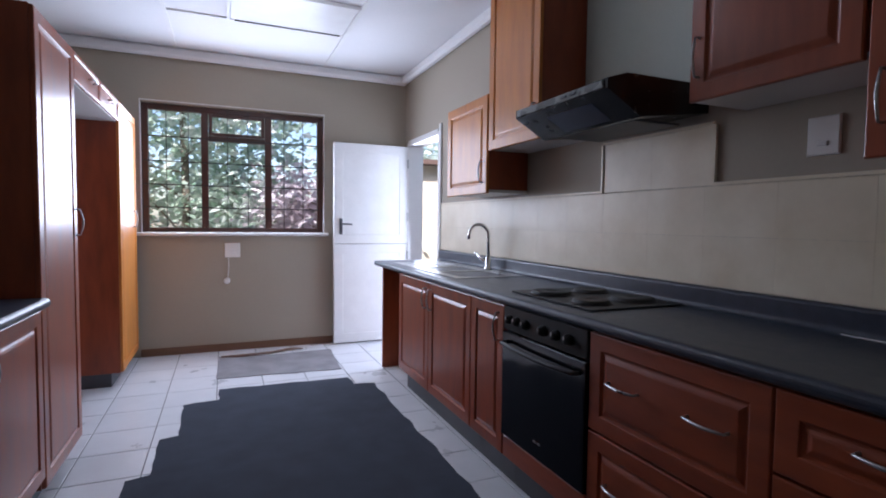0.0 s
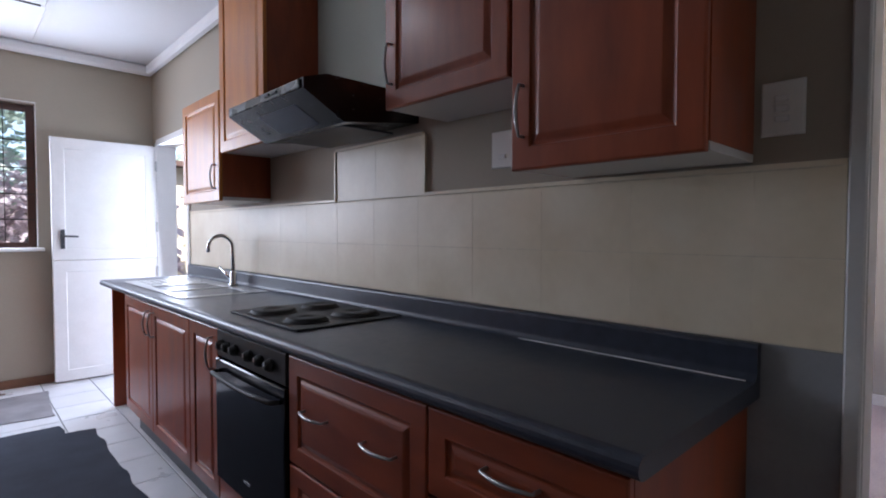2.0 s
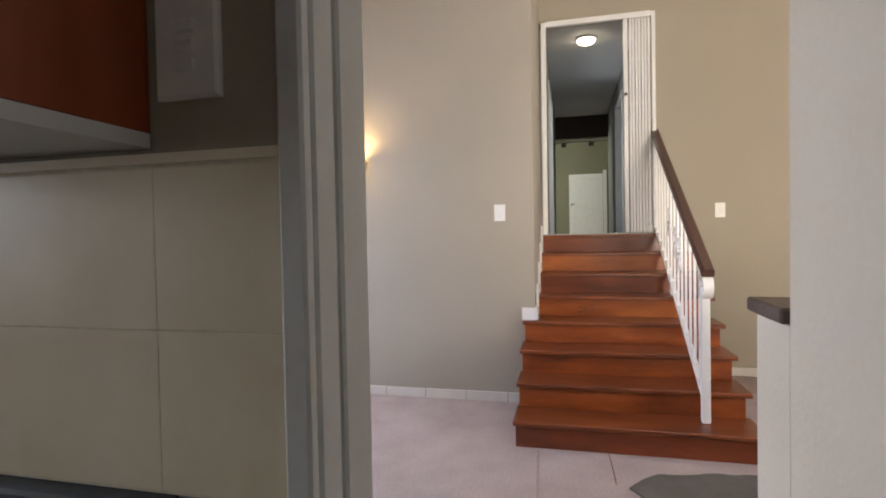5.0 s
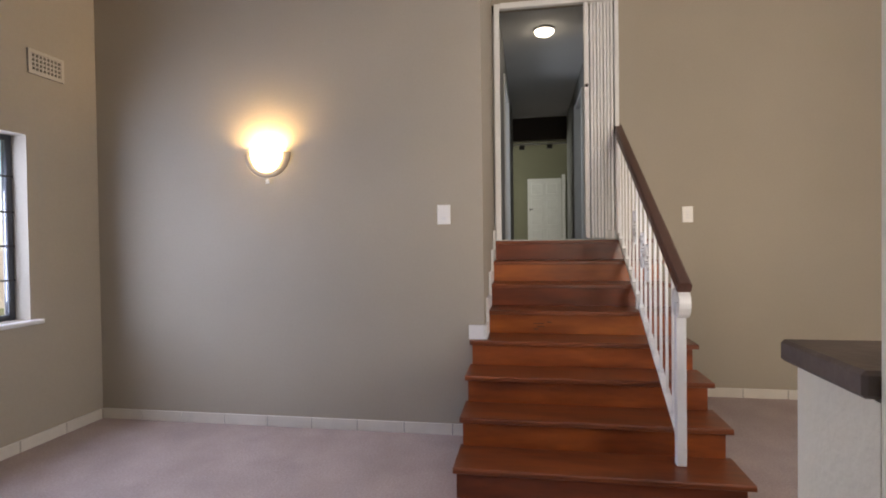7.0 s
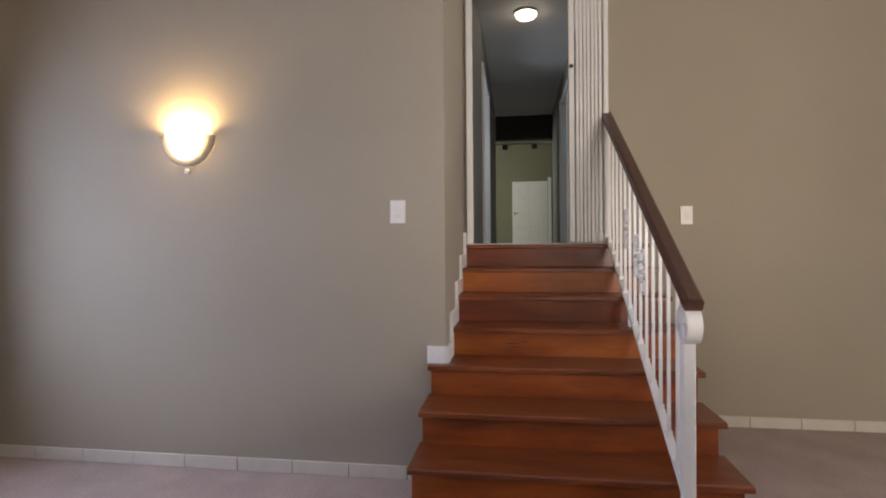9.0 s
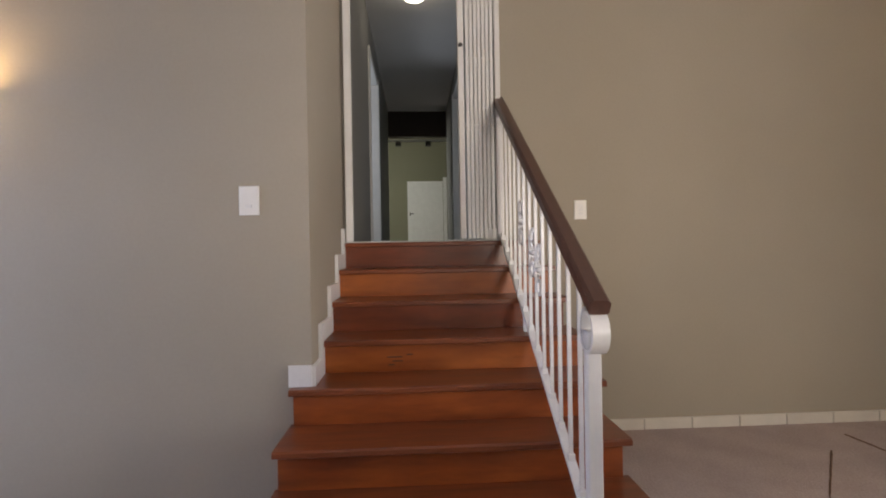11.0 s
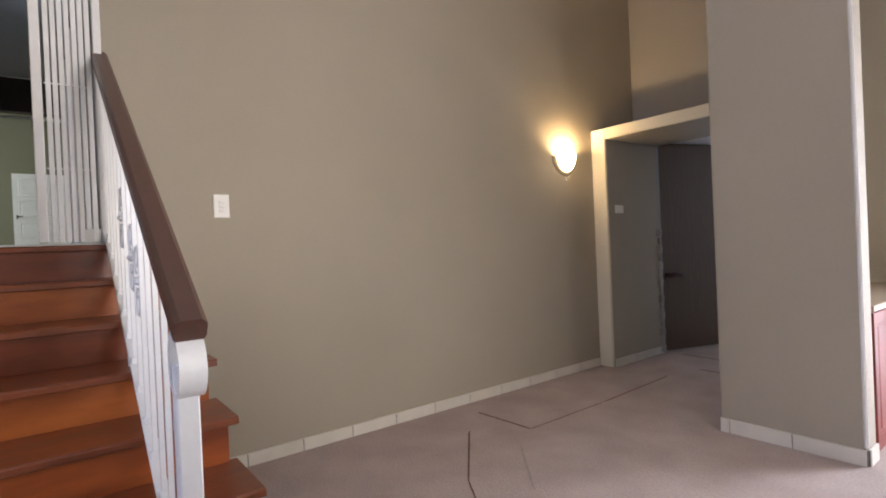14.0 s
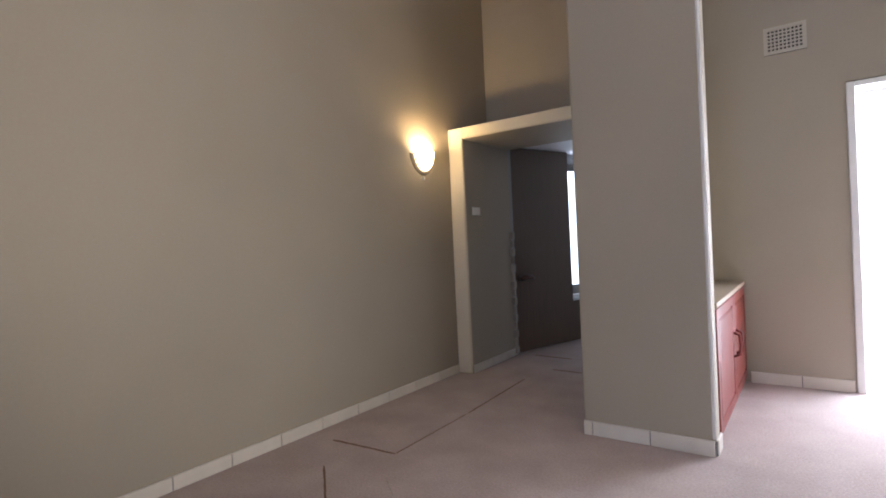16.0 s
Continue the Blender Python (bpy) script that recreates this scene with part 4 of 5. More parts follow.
def air_brick(origin, u, n, w, h, cols, rows):
    o, u, n = Vector(origin), Vector(u), Vector(n)
    t = thing("air_vent", origin, "painted perforated air brick high on the wall", "vent")
    part("backing", panel(bmesh.new(), o, u, (0, 0, 1), n, w, h, [(0, 0.001), (0, 0.004)]), DARKVOID, t)
    bm = bmesh.new()
    m = 0.022
    rim = [(0, 0, w, m), (0, h - m, w, m), (0, m, m, h - 2 * m), (w - m, m, m, h - 2 * m)]
    for a, b, c, d in rim:
        panel(bm, o + u * a + Vector((0, 0, b)), u, (0, 0, 1), n, c, d, [(0, 0.004), (0, 0.014)])
    part("frame", bm, VENT, t)
    sx, sz = (w - 2 * m) / cols, (h - 2 * m) / rows
    for k in range(cols + 1):
        part("slat", panel(bmesh.new(), o + u * (m + k * sx - sx * 0.2) + Vector((0, 0, m)), u, (0, 0, 1), n, sx * 0.4, h - 2 * m, [(0, 0.004), (0, 0.011)]), VENT, t)
    for k in range(rows + 1):
        part("slat", panel(bmesh.new(), o + u * m + Vector((0, 0, m + k * sz - sz * 0.2)), u, (0, 0, 1), n, w - 2 * m, sz * 0.4, [(0, 0.004), (0, 0.0105)]), VENT, t)


air_brick((6.37, Y_N, 2.44), (-1, 0, 0), (0, -1, 0), 0.26, 0.16, 8, 4)
air_brick((5.275, Y_S, 2.525), (-1, 0, 0), (0, 1, 0), 0.27, 0.205, 9, 6)

# ---- low cupboard behind the wall stub ----
cup = thing("low_cupboard", (5.85, -4.37, 0), "dark red wooden low cupboard with pale top", "cupboard")
part("body", boxes((5.49, 6.018, -4.985, -3.52, 0.0, 0.77)), REDWOOD, cup)
part("top", boxes((5.465, 6.018, -4.99, -3.515, 0.772, 0.805), bevel=0.004), PALE_TOP, cup, "pale worn wooden top")
for y0, y1, hy in ((-4.98, -4.285, -4.34), (-4.28, -3.525, -4.225)):
    d = part("door", panel(bmesh.new(), (5.488, y0, 0.05), (0, 1, 0), (0, 0, 1), (-1, 0, 0), y1 - y0, 0.715, RAISED), REDWOOD, cup)
    bm = bmesh.new()
    tube(bm, [(5.47, hy, 0.36), (5.435, hy, 0.375), (5.43, hy, 0.44), (5.435, hy, 0.505), (5.47, hy, 0.52)], 0.009, 8)
    part("handle", bm, REDWOOD, d, "wooden bow handle", True)

# ---- carpet: seams, patches and offcuts ----
def seam(a, b, w=0.012, mat=CARPET_CUT, h=0.005):
    a, b = Vector((*a, 0)), Vector((*b, 0))
    d = (b - a).normalized()
    s = d.cross(Vector((0, 0, 1))) * w / 2
    bm = bmesh.new()
    one, two = [], []
    count = 14
    for k in range(count + 1):
        p = a + (b - a) * k / count + s * 0.5 * noise.noise((k * 0.9, a.x, a.y))
        f = 0.3 if k in (0, count) else 0.75 + 0.4 * noise.noise((a.y, k * 1.7, 3))
        one.append(bm.verts.new(p + s * f + Vector((0, 0, 0.001))))
        two.append(bm.verts.new(p - s * f + Vector((0, 0, h))))
    for k in range(count):
        bm.faces.new((one[k], one[k + 1], two[k + 1], two[k]))
    part("seam", bm, mat, floor_lounge, "dark cut in the carpet")


for a, b, w in (((7.52, -2.50), (7.03, -2.53), 0.022), ((7.04, -3.33), (7.09, -4.32), 0.014), ((7.03, -2.54), (7.04, -3.3), 0.004), ((7.28, -2.21), (6.74, -1.75), 0.02), ((6.87, -2.27), (6.45, -1.93), 0.008),
                ((7.42, -5.20), (7.0, -5.17), 0.02), ((7.0, -4.71), (6.72, -4.70), 0.02), ((5.79, 0.68), (5.0, 0.64), 0.008), ((5.80, 0.26), (5.40, 0.25), 0.010), ((5.45, -1.45), (5.78, -1.82), 0.03), ((6.74, -1.75), (6.3, -1.5), 0.012)):
    seam(a, b, w * 0.75, CARPET_PALE if w == 0.008 else CARPET_CUT)


def felt(name, outline, z, mat, label, category, edge=0.02, seed=0, thick=0.006):
    """A cloth lying flat, its outline made uneven."""
    t = thing(name, (sum(p[0] for p in outline) / len(outline), sum(p[1] for p in outline) / len(outline), z), label, category)
    pts = []
    for i, p in enumerate(outline):
        q = outline[(i + 1) % len(outline)]
        d = Vector((q[0] - p[0], q[1] - p[1]))
        steps = max(1, int(d.length / 0.06))
        side = Vector((d.y, -d.x)).normalized()
        for k in range(steps):
            s = Vector(p) + d * k / steps
            s += side * edge * noise.noise((s.x * 7 + seed, s.y * 7, 0.3))
            pts.append((s.x, s.y))
    bm = bmesh.new()
    prism(bm, pts, "z", z + 0.001, z + thick)
    part("cloth", bm, mat, t)
    return t


felt("floor_rug", [(0.92, 3.42), (1.02, 3.44), (1.02, 3.87), (1.11, 3.90), (1.10, 4.44), (1.31, 4.46), (1.32, 4.70), (2.26, 4.66), (2.26, 4.47), (2.41, 4.45), (2.42, 2.6), (2.40, 0.2), (0.95, 0.2)], 0, RUG, "charcoal felt runner with uneven cut edges", "rug", 0.02, 1)
felt("door_mat", [(1.30, 4.98), (2.26, 4.92), (2.30, 5.62), (1.72, 5.60), (1.31, 5.66)], 0, MAT, "worn grey door mat with a curled edge", "mat", 0.015, 5)
curl = thing("mat_strip", (1.7, 5.62, 0), "torn dark strip lying along the mat", "strip")
part("strip", tube(bmesh.new(), [(1.33, 5.63, 0.014), (1.5, 5.60, 0.018), (1.75, 5.64, 0.014), (1.95, 5.70, 0.02), (2.05, 5.70, 0.014)], [0.008, 0.013, 0.011, 0.013, 0.006], 7), CARPET_CUT, curl)
felt("carpet_offcut", [(5.36, 0.18), (5.47, 0.12), (5.54, 0.02), (5.62, -0.30), (5.64, -0.75), (5.2, -0.95), (4.9, -0.6), (5.1, -0.15), (5.22, 0.10)], 0, OFFCUT, "crumpled grey carpet offcut by the stairs", "offcut", 0.03, 9, 0.012)

# ---- kitchen: worktop side ----
FRONT = 2.575


def base_unit(name, y0, y1, label):
    t = thing(name, ((FRONT + X_K) / 2, (y0 + y1) / 2, 0), label, "cabinet")
    part("body", boxes((FRONT + 0.001, X_K - 0.004, y0 + 0.001, y1 - 0.001, 0.15, 0.868)), CHERRY, t)
    part("plinth", boxes((FRONT + 0.055, FRONT + 0.075, y0 + 0.001, y1 - 0.001, 0.0, 0.149)), PLINTH, t, "dark grey plinth")
    return t


for y0, y1, hy in ((3.69, 4.29, 3.735), (3.08, 3.69, 3.645), (2.73, 3.08, 2.775)):
    t = base_unit("base_cabinet", y0, y1, "cherry wood base cabinet with raised-panel door")
    front(t, "door", FRONT, -1, y0, y1, 0.155, 0.862, CHERRY, [(hy, 0.755, True)])
t = base_unit("drawer_unit", 1.45, 2.12, "cherry wood unit with two deep drawers")
for z0, z1 in ((0.515, 0.862), (0.155, 0.507)):
    front(t, "drawer", FRONT, -1, 1.45, 2.12, z0, z1, CHERRY_H, [(1.948, z1 - 0.156, False), (1.628, z1 - 0.156, False)])
t = base_unit("drawer_unit", 0.965, 1.45, "cherry wood unit with three drawers beside the doorway")
for z0, z1 in ((0.66, 0.862), (0.41, 0.652), (0.155, 0.402)):
    front(t, "drawer", FRONT, -1, 0.965, 1.45, z0, z1, CHERRY_H, [(1.205, (z0 + z1) / 2 + 0.018, False)])
side = thing("end_panel", (2.87, 4.87, 0), "cherry wood end panel carrying the worktop", "panel")
part("board", boxes((2.60, 3.10, 4.855, 4.873, 0, 0.868)), CHERRY, side)

# built-in oven
oven = thing("built_in_oven", (2.87, 2.425, 0), "black built-in oven with control knobs", "oven")
part("body", boxes((FRONT, 3.1, 2.125, 2.725, 0.15, 0.866)), ENAMEL, oven)
part("plinth", boxes((FRONT + 0.055, FRONT + 0.075, 2.121, 2.729, 0, 0.149)), PLINTH, oven)
part("filler", boxes((FRONT - 0.016, FRONT - 0.001, 2.124, 2.726, 0.155, 0.252), bevel=0.003), CHERRY_H, oven, "cherry wood filler strip")
part("control_panel", boxes((FRONT - 0.022, FRONT - 0.001, 2.127, 2.723, 0.755, 0.864), bevel=0.004), HOBTOP, oven)
for k, y in enumerate((2.66, 2.60, 2.53, 2.40, 2.31, 2.23)):
    knob = part("knob", lathe(bmesh.new(), (FRONT - 0.022, y, 0.808), [(0.022, -0.001), (0.021, -0.012), (0.016, -0.022), (0.015, -0.026)], 16, "x"), HOTPLATE, oven, "", True)
    part("marker", boxes((FRONT - 0.051, FRONT - 0.0485, y - 0.002, y + 0.002, 0.808, 0.822)), STEEL, knob)
dr = part("door", panel(bmesh.new(), (FRONT - 0.001, 2.128, 0.262), (0, 1, 0), (0, 0, 1), (-1, 0, 0), 0.594, 0.485, [(0, 0), (0, 0.024), (0.004, 0.028)]), BLACKGLASS, oven, "black glass oven door")
bm = bmesh.new()
tube(bm, [(FRONT - 0.03, 2.16, 0.70), (FRONT - 0.058, 2.17, 0.70), (FRONT - 0.062, 2.30, 0.694), (FRONT - 0.064, 2.425, 0.692), (FRONT - 0.062, 2.55, 0.694), (FRONT - 0.058, 2.68, 0.70), (FRONT - 0.03, 2.69, 0.70)], 0.009, 8)
part("handle", bm, HOTPLATE, dr, "black bar handle", True)
part("badge", boxes((FRONT - 0.0305, FRONT - 0.0285, 2.40, 2.45, 0.33, 0.338)), STEEL, dr)

# worktop with rolled front edge and upstand
top = thing("worktop", (2.84, 2.9, 0.869), "black laminate worktop with rolled front edge", "worktop")
bm = bmesh.new()
pts = [(X_K - 0.004, 0.870), (2.56, 0.870)]
for k in range(9):
    a = radians(-90 - 180 * k / 8)
    pts.append((2.555 + 0.0205 * math.cos(a) * 1.1, 0.8905 + 0.0205 * math.sin(a)))
pts += [(3.122 - 0.022 + 0.022 * math.sin(radians(15 * k)), 0.933 - 0.022 * math.cos(radians(15 * k))) for k in range(7)]
pts += [(3.122, 0.988), (3.124, 0.994), (3.129, 0.998), (X_K - 0.004, 0.999)]
prism(bm, pts, "y", 0.94, 4.90)
part("slab", bm, COUNTER, top)
part("sealant", boxes((3.106, 3.111, 0.96, 1.62, 0.9115, 0.9145)), WHITE, top, "line of white sealant")

# sink with double bowl, drainer and tap
sink = thing("kitchen_sink", (2.85, 4.0, 0.91), "stainless steel double-bowl inset sink", "sink")
bm = bmesh.new()
sx0, sx1, sy0, sy1, sz = 2.62, 3.09, 3.40, 4.62, 0.9115
bowls = [(2.67, 3.01, 3.45, 3.80), (2.67, 3.01, 3.84, 4.14)]
xs = [sx0, 2.67, 3.01, sx1]
ys = [sy0, 3.45, 3.80, 3.84, 4.14, 4.2, sy1]
for i in range(3):
    for j in range(6):
        if i == 1 and j in (1, 3):
            continue
        q = [bm.verts.new((x, y, sz + 0.004)) for x, y in ((xs[i], ys[j]), (xs[i + 1], ys[j]), (xs[i + 1], ys[j + 1]), (xs[i], ys[j + 1]))]
        bm.faces.new(q)
bmesh.ops.remove_doubles(bm, verts=bm.verts, dist=0.0005)
part("rim", bm, STEEL, sink)
for x0, x1, y0, y1 in bowls:
    bm = bmesh.new()
    rings = [(0, 0.004), (0.012, -0.006), (0.018, -0.03), (0.03, -0.15), (0.06, -0.165)]
    panel(bm, (x0, y0, sz), (1, 0, 0), (0, 1, 0), (0, 0, 1), x1 - x0, y1 - y0, rings)
    bm.faces.ensure_lookup_table()
    bmesh.ops.delete(bm, geom=[bm.faces[0]], context="FACES")
    part("bowl", bm, STEEL, sink)
for k in range(7):
    part("drainer_ridge", boxes((2.70 + k * 0.05, 2.712 + k * 0.05, 4.24, 4.58, sz + 0.004, sz + 0.009), bevel=0.002), STEEL, sink)
tap = thing("sink_tap", (3.055, 3.83, 0.91), "chrome swan-neck mixer tap", "tap")
part("body", lathe(bmesh.new(), (3.055, 3.83, sz + 0.004), [(0.028, 0), (0.028, 0.012), (0.019, 0.02), (0.019, 0.085), (0.014, 0.095)], 16), CHROME, tap, "", True)
pts = [(3.055, 3.83, 1.0), (3.055, 3.83, 1.15)]
for k in range(11):
    a = radians(180 * k / 10)
    pts.append((2.985 + 0.07 * math.cos(a), 3.83 + 0.02 * k / 10, 1.16 + 0.07 * math.sin(a)))
pts += [(2.913, 3.852, 1.13)]
part("spout", tube(bmesh.new(), pts, 0.011, 10), CHROME, tap, "curved chrome spout", True)
part("lever", tube(bmesh.new(), [(3.05, 3.85, 0.965), (3.04, 3.90, 0.985), (3.02, 3.96, 1.03)], [0.012, 0.009, 0.007], 8), CHROME, tap, "", True)

# hob with four plates
hob = thing("electric_hob", (2.88, 2.5, 0.91), "black electric hob with four solid plates", "hob")
part("surface", boxes((2.635, 3.10, 2.205, 2.795, 0.912, 0.919), bevel=0.003), HOBTOP, hob)
for x, y, r in ((2.755, 2.64, 0.09), (2.755, 2.36, 0.075), (2.975, 2.64, 0.075), (2.975, 2.36, 0.09)):
    pl = part("hot_plate", lathe(bmesh.new(), (x, y, 0.919), [(r + 0.008, 0), (r + 0.008, 0.003), (r, 0.004), (r, 0.012), (r - 0.006, 0.015), (0.028, 0.0145), (0.024, 0.012), (0.004, 0.012)], 28), HOTPLATE, hob, "", True)
    part("trim_ring", lathe(bmesh.new(), (x, y, 0.919), [(r + 0.013, 0.0005), (r + 0.013, 0.003), (r + 0.009, 0.0035), (r + 0.0085, 0.0005)], 28), IRON, pl)


# ---- wall cupboards ----
def wall_cupboard(y0, y1, z0, z1, handle, label, mat=CHERRY, door_mat=CHERRY):
    t = thing("wall_cupboard", ((2.87 + X_K) / 2, (y0 + y1) / 2, z0), label, "wall cupboard")
    part("body", boxes((2.872, X_K - 0.003, y0, y1, z0 + 0.019, z1)), mat, t)
    part("underside", boxes((2.872, X_K - 0.003, y0, y1, z0, z0 + 0.018)), MELAMINE, t, "white melamine underside")
    front(t, "door", 2.87, -1, y0, y1, z0 - 0.004, z1, door_mat, [handle])
    return t


wall_cupboard(3.49, 4.10, 1.43, 2.03, (3.54, 1.56, True), "low wall cupboard with honey door, window light in its colour", door_mat=CHERRY_LIT)
wall_cupboard(2.925, 3.475, 1.685, 2.62, (2.96, 1.80, True), "tall wall cupboard with honey door, window light in its colour", door_mat=CHERRY_LIT)
wall_cupboard(1.46, 1.995, 1.67, 2.62, (1.955, 1.81, True), "cherry wood wall cupboard over the worktop")
wall_cupboard(0.965, 1.452, 1.42, 2.62, (1.41, 1.565, True), "long cherry wood wall cupboard near the doorway")

# cooker hood
hood = thing("cooker_hood", (2.9, 2.5, 1.63), "black slimline cooker hood above the hob", "cooker hood")
bm = bmesh.new()
prism(bm, [(X_K - 0.003, 1.69), (2.80, 1.645), (2.64, 1.735), (2.64, 1.772), (2.73, 1.80), (X_K - 0.003, 1.80)], "y", 2.16, 2.795)
part("body", bm, ENAMEL, hood)
part("visor", boxes((2.632, 2.639, 2.18, 2.775, 1.738, 1.768), bevel=0.002), SATIN, hood, "satin grey front strip")
bm = bmesh.new()
hood_u, hood_v = Vector((0, 1, 0)), Vector((-0.16, 0, 0.09)).normalized()
panel(bm, Vector((2.782, 2.30, 1.655)), hood_u, hood_v, hood_v.cross(hood_u), 0.30, 0.115, [(0, -0.002), (0, 0.001)])
part("glossy_panel", bm, HOOD_GLASS, hood, "glossy panel on the sloping front with its blue reflection coloured in")
part("filter", boxes((2.84, 3.08, 2.24, 2.72, 1.648, 1.656)), PLINTH, hood, "dark filter grille")
for y in (2.35, 2.41):
    part("slider", boxes((2.624, 2.633, y - 0.018, y + 0.018, 1.748, 1.758), bevel=0.002), PLINTH, hood)

# ---- kitchen: tall units and left worktop ----
LF = 0.65
t = thing("tall_cabinet", (0.33, 3.54, 0), "tall cherry wood larder cabinet", "cabinet")
part("body", boxes((X_K0 + 0.003, LF - 0.001, 3.24, 3.84, 0.1, 2.10)), CHERRY, t)
part("plinth", boxes((X_K0 + 0.003, LF - 0.06, 3.242, 3.838, 0, 0.099)), PLINTH, t)
front(t, "door", LF, 1, 3.24, 3.84, 0.105, 2.095, CHERRY, [(3.80, 1.22, True)])
t = thing("tall_cabinet", (0.33, 5.42, 0), "tall cherry wood broom cabinet by the window", "cabinet")
part("body", boxes((X_K0 + 0.003, LF - 0.001, 5.05, 5.80, 0.1, 2.10)), CHERRY, t)
part("plinth", boxes((X_K0 + 0.003, LF - 0.06, 5.052, 5.798, 0, 0.099)), PLINTH, t)
front(t, "door", LF, 1, 5.05, 5.80, 0.105, 2.095, CHERRY_LIT, [(5.62, 1.24, True)])
t = thing("bridging_cabinet", (0.33, 4.44, 1.94), "shallow cherry wood cabinet over the fridge space", "cabinet")
part("body", boxes((X_K0 + 0.003, LF - 0.001, 3.841, 5.049, 1.955, 2.10)), CHERRY, t)
part("underside", boxes((X_K0 + 0.003, LF - 0.001, 3.841, 5.049, 1.94, 1.954)), MELAMINE, t, "white melamine underside")
for y0, y1, hy in ((3.841, 4.445, 4.2), (4.447, 5.049, 4.75)):
    d = part("flap", panel(bmesh.new(), (LF, y0, 1.945), (0, 1, 0), (0, 0, 1), (1, 0, 0), y1 - y0, 0.15, [(0, 0), (0, 0.014), (0.003, 0.018), (0.02, 0.018), (0.026, 0.012)]), CHERRY_H, t)
    bow_handle(d, (LF + 0.018, hy, 2.02), (0, 1, 0), (1, 0, 0), 0.12)
part("back_panel", boxes((X_K0 + 0.003, X_K0 + 0.012, 3.841, 5.049, 0.4, 1.939)), MELAMINE, t)
for y0, y1 in ((2.64, 3.235), (2.04, 2.635), (1.44, 2.035)):
    t = thing("base_cabinet", (0.33, (y0 + y1) / 2, 0), "cherry wood base cabinet under a black worktop", "cabinet")
    part("body", boxes((X_K0 + 0.003, LF - 0.001, y0, y1, 0.15, 0.868)), CHERRY, t)
    part("plinth", boxes((X_K0 + 0.003, LF - 0.06, y0, y1, 0, 0.149)), PLINTH, t)
    front(t, "door", LF, 1, y0, y1, 0.155, 0.862, CHERRY, [(y0 + 0.05, 0.75, True)])
t = thing("worktop", (0.34, 2.3, 0.869), "black laminate worktop beside the tall cabinet", "worktop")
bm = bmesh.new()
pts = [(X_K0 + 0.003, 0.911), (LF + 0.03, 0.911)]
for k in range(1, 8):
    a = radians(90 - 180 * k / 8)
    pts.append((LF + 0.03 + 0.0205 * math.cos(a), 0.8905 + 0.0205 * math.sin(a)))
pts += [(LF + 0.03, 0.870), (X_K0 + 0.003, 0.870)]
prism(bm, pts, "y", 1.44, 3.236)
part("slab", bm, COUNTER, t)

# ---- garden ----
def tree(place, height, spread, mat, seed, leaves, label, low=0.3):
    rnd = random.Random(seed)
    t = thing("garden_tree", place, label, "tree", "garden trees")
    bm = bmesh.new()
    p = Vector(place)
    tips = []
    tube(bm, [p, p + Vector((0.05, 0.03, height * 0.3)), p + Vector((0.0, 0.08, height * 0.62)), p + Vector((0.06, 0.0, height * 0.9))], [0.07, 0.06, 0.04, 0.015], 8)
    for k in range(16):
        s = p + Vector((0, 0, height * (low + 0.6 * k / 16)))
        a = rnd.uniform(0, math.tau)
        e = s + Vector((math.cos(a) * spread * rnd.uniform(0.5, 1), math.sin(a) * spread * rnd.uniform(0.5, 1), rnd.uniform(-0.1, 0.5) * height * 0.35))
        tube(bm, [s, (s + e) / 2 + Vector((0, 0, 0.12)), e], [0.018, 0.011, 0.004], 5)
        tips += [e, (s + e) / 2, s * 0.3 + e * 0.7]
    part("trunk", bm, BARK, t)
    verts, faces = [], []
    for k in range(leaves):
        c = rnd.choice(tips) + Vector((rnd.gauss(0, 0.26), rnd.gauss(0, 0.26), rnd.gauss(0, 0.26)))
        q = Euler((rnd.uniform(-1, 1), rnd.uniform(-1, 1), rnd.uniform(0, 6.3))).to_matrix()
        ln = rnd.uniform(0.08, 0.20)
        i = len(verts)
        for a, b, d in ((0, -0.5, 0), (0.26, 0, 0.06), (0, 0.5, 0), (-0.26, 0, 0.06)):
            verts.append(c + q @ Vector((a, b, d)) * ln)
        faces.append((i, i + 1, i + 2, i + 3))
    me = bpy.data.meshes.new("crown")
    me.from_pydata(verts, [], faces)
    me.materials.append(mat)
    ob = new("crown", me)
    ob.parent = t
    ob.matrix_parent_inverse = Matrix.Translation(-p)


for args in (((-0.9, 9.2, -0.16), 5.2, 1.4, LEAF, 1, 4300, "leafy green garden tree outside the window"), ((0.8, 9.3, -0.16), 5.0, 1.5, LEAF_PALE, 2, 4600, "pale green garden tree outside the window"),
             ((1.5, 10.2, -0.16), 4.8, 1.5, LEAF, 3, 4300, "leafy green garden tree outside the window"), ((2.8, 8.9, -0.16), 2.5, 1.1, LEAF_PINK, 4, 5200, "dusky pink flowering shrub outside the window"),
             ((5.6, 12.6, -0.16), 4.6, 1.5, LEAF_PALE, 5, 5000, "leafy green garden tree beyond the back door")):
    tree(*args, 0.12)
structure("wall_outbuilding", boxes((3.9, 9.5, 9.3, 9.5, -0.16, 2.25)), PALE, "sunlit cream outbuilding wall beyond the back door", "wall")
structure("roof_outbuilding", boxes((3.7, 9.7, 9.05, 11.5, 2.252, 2.33)), ROOFING, "brown sheet roof of the outbuilding", "roof")
structure("wall_garden", boxes((-9, 14, 12.9, 13.1, -0.16, 1.2)), BRICK, "low garden boundary wall", "garden wall")

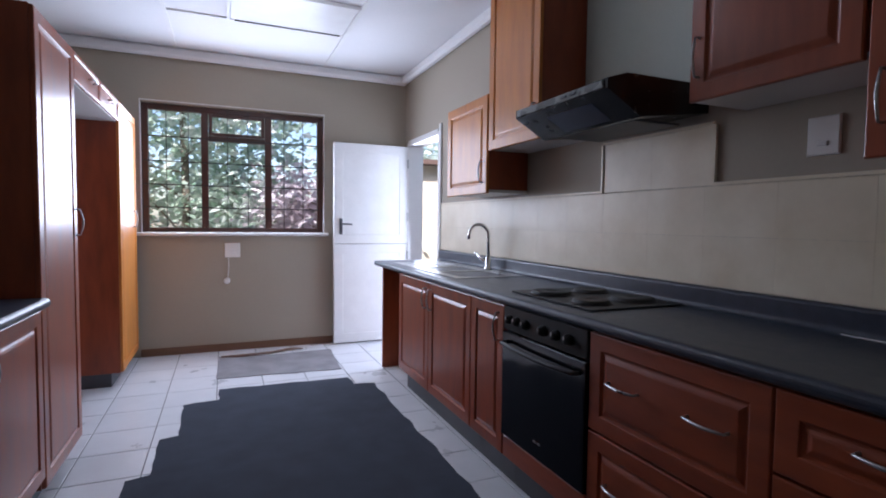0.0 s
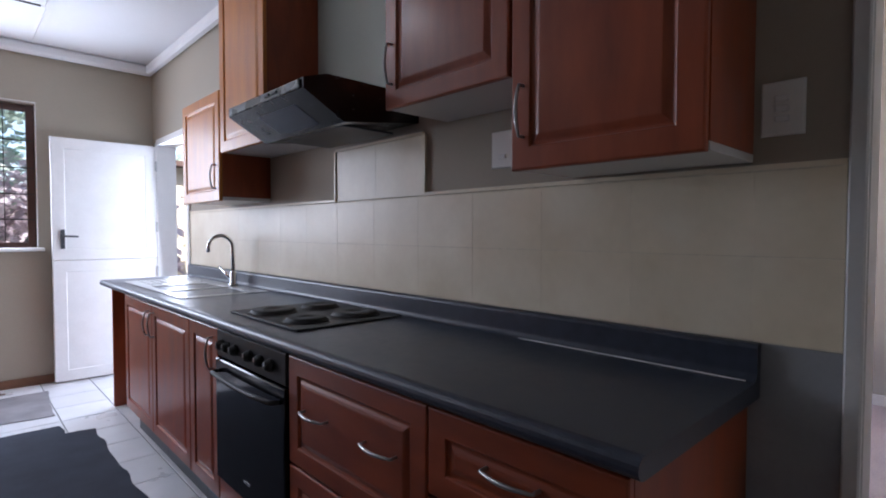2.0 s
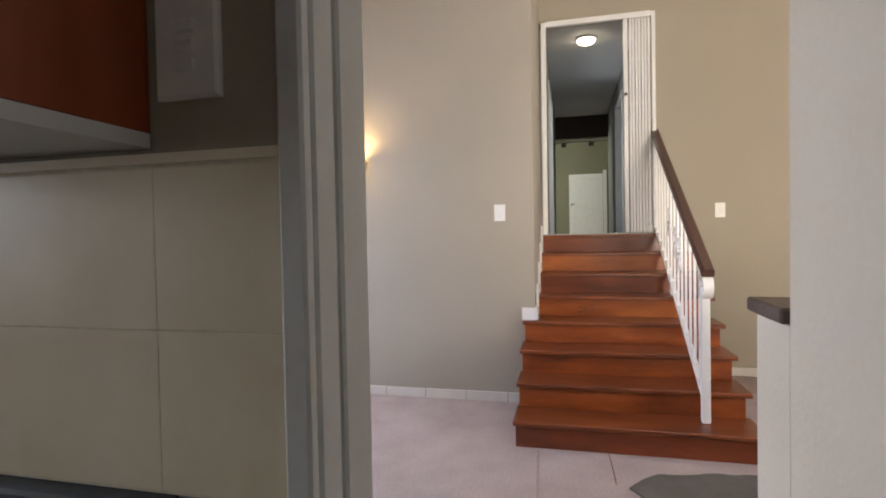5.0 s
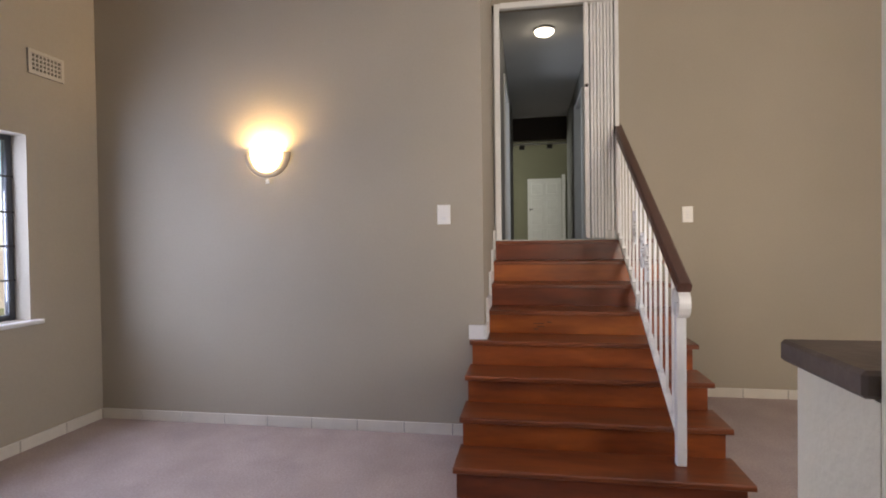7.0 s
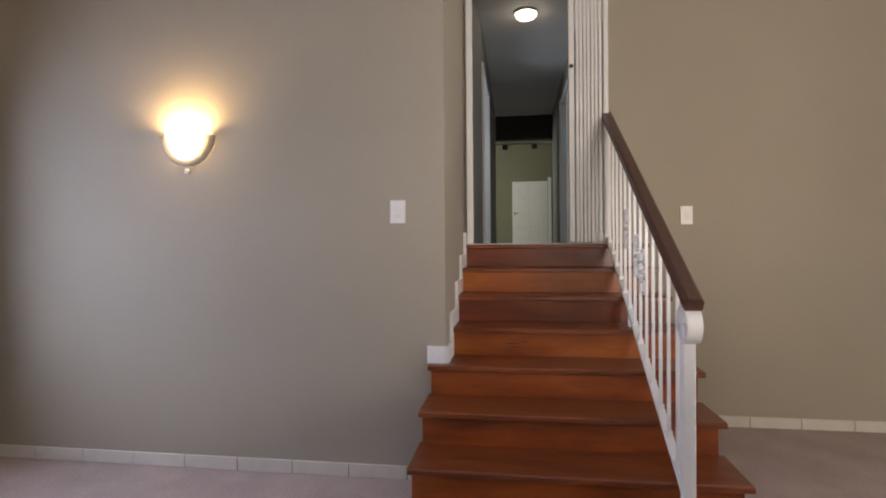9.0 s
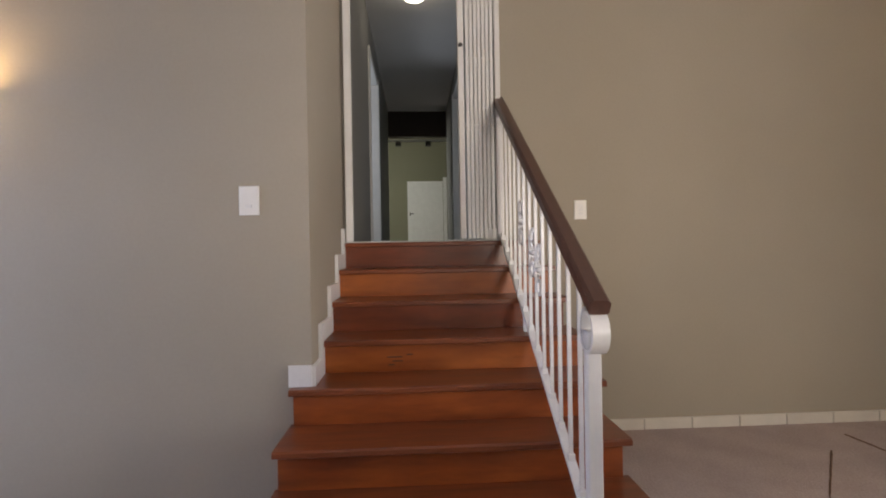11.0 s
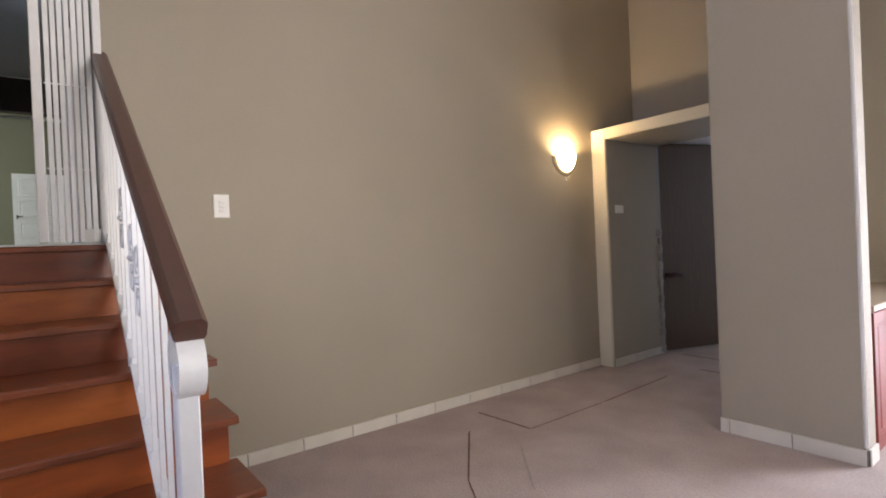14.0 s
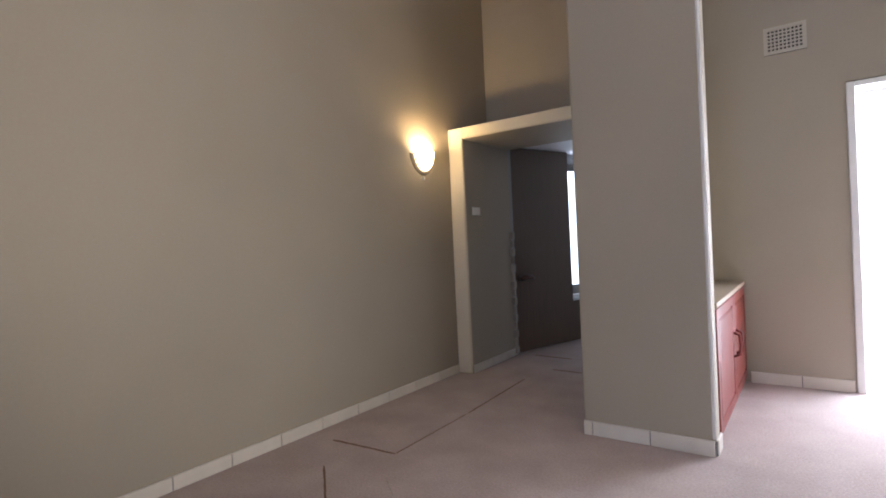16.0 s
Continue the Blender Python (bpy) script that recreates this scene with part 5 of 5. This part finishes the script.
# ---- single pieces: wall tiles and floor tiles ----
backing = structure("wall_tiling", boxes((X_K - 0.006, X_K - 0.0005, 0.787, 4.94, 1.0, 1.40), (X_K - 0.006, X_K - 0.0005, 2.125, 2.765, 1.401, 1.64)), WALL_GROUT, "cream wall tiles above the worktop", "wall tiles")
TILE_DATA = {}


def tile(parent, kind, centre, size, mat, axis):
    """One tile; those of the same size share a mesh."""
    key = (kind, *(round(s, 3) for s in size))
    if key not in TILE_DATA:
        bm = bmesh.new()
        w, h = size
        if axis == "x":
            panel(bm, (0, -w / 2, -h / 2), (0, 1, 0), (0, 0, 1), (-1, 0, 0), w, h, [(0, 0), (0, 0.0047), (0.0006, 0.0050)])
        else:
            panel(bm, (-w / 2, -h / 2, 0), (1, 0, 0), (0, 1, 0), (0, 0, 1), w, h, [(0, 0), (0, 0.004), (0.002, 0.0055)])
        bmesh.ops.recalc_face_normals(bm, faces=bm.faces)
        me = bpy.data.meshes.new("tile")
        bm.to_mesh(me)
        bm.free()
        me.materials.append(mat)
        TILE_DATA[key] = me
    ob = new("tile", TILE_DATA[key])
    ob.parent = parent
    ob.location = centre
    return ob


joints = [0.787, 0.96]
while joints[-1] < 4.9:
    joints.append(min(round(joints[-1] + 0.3, 3), 4.94))
for a, b in zip(joints, joints[1:]):
    if b - a < 0.03:
        continue
    for z0, z1 in ((1.003, 1.2), (1.2, 1.397)):
        tile(backing, "wall", (X_K - 0.002, (a + b) / 2, (z0 + z1) / 2), (b - a - 0.0005, z1 - z0 - 0.0022), WALL_TILE, "x")
for a, b in ((2.13, 2.445), (2.445, 2.76)):
    tile(backing, "wall", (X_K - 0.002, (a + b) / 2, 1.52), (b - a - 0.0012, 0.236), WALL_TILE, "x")
structure("trim_tiles", boxes((X_K - 0.014, X_K - 0.001, 0.787, 2.124, 1.4, 1.412), (X_K - 0.014, X_K - 0.001, 2.766, 4.94, 1.4, 1.412), (X_K - 0.014, X_K - 0.001, 2.112, 2.1245, 1.4125, 1.64), (X_K - 0.014, X_K - 0.001, 2.7655, 2.778, 1.4125, 1.64), (X_K - 0.014, X_K - 0.001, 2.1247, 2.7653, 1.6405, 1.652)),
          WALL_TILE, "cream tile edging strip", "trim")
PITCH = 0.325
gx = [0.98 + PITCH * k for k in range(-3, 8)]
gy = [4.765 + PITCH * k for k in range(-20, 5)]
for a in gx:
    for b in gy:
        x0, x1, y0, y1 = max(a, X_K0), min(a + PITCH, X_K), max(b, -0.108), min(b + PITCH, Y_K - 0.003)
        if x1 - x0 > 0.02 and y1 - y0 > 0.02:
            tile(floor_kitchen, "floor", ((x0 + x1) / 2, (y0 + y1) / 2, -0.0055), (round(x1 - x0 - 0.006, 3), round(y1 - y0 - 0.006, 3)), FLOOR_TILE, "z")
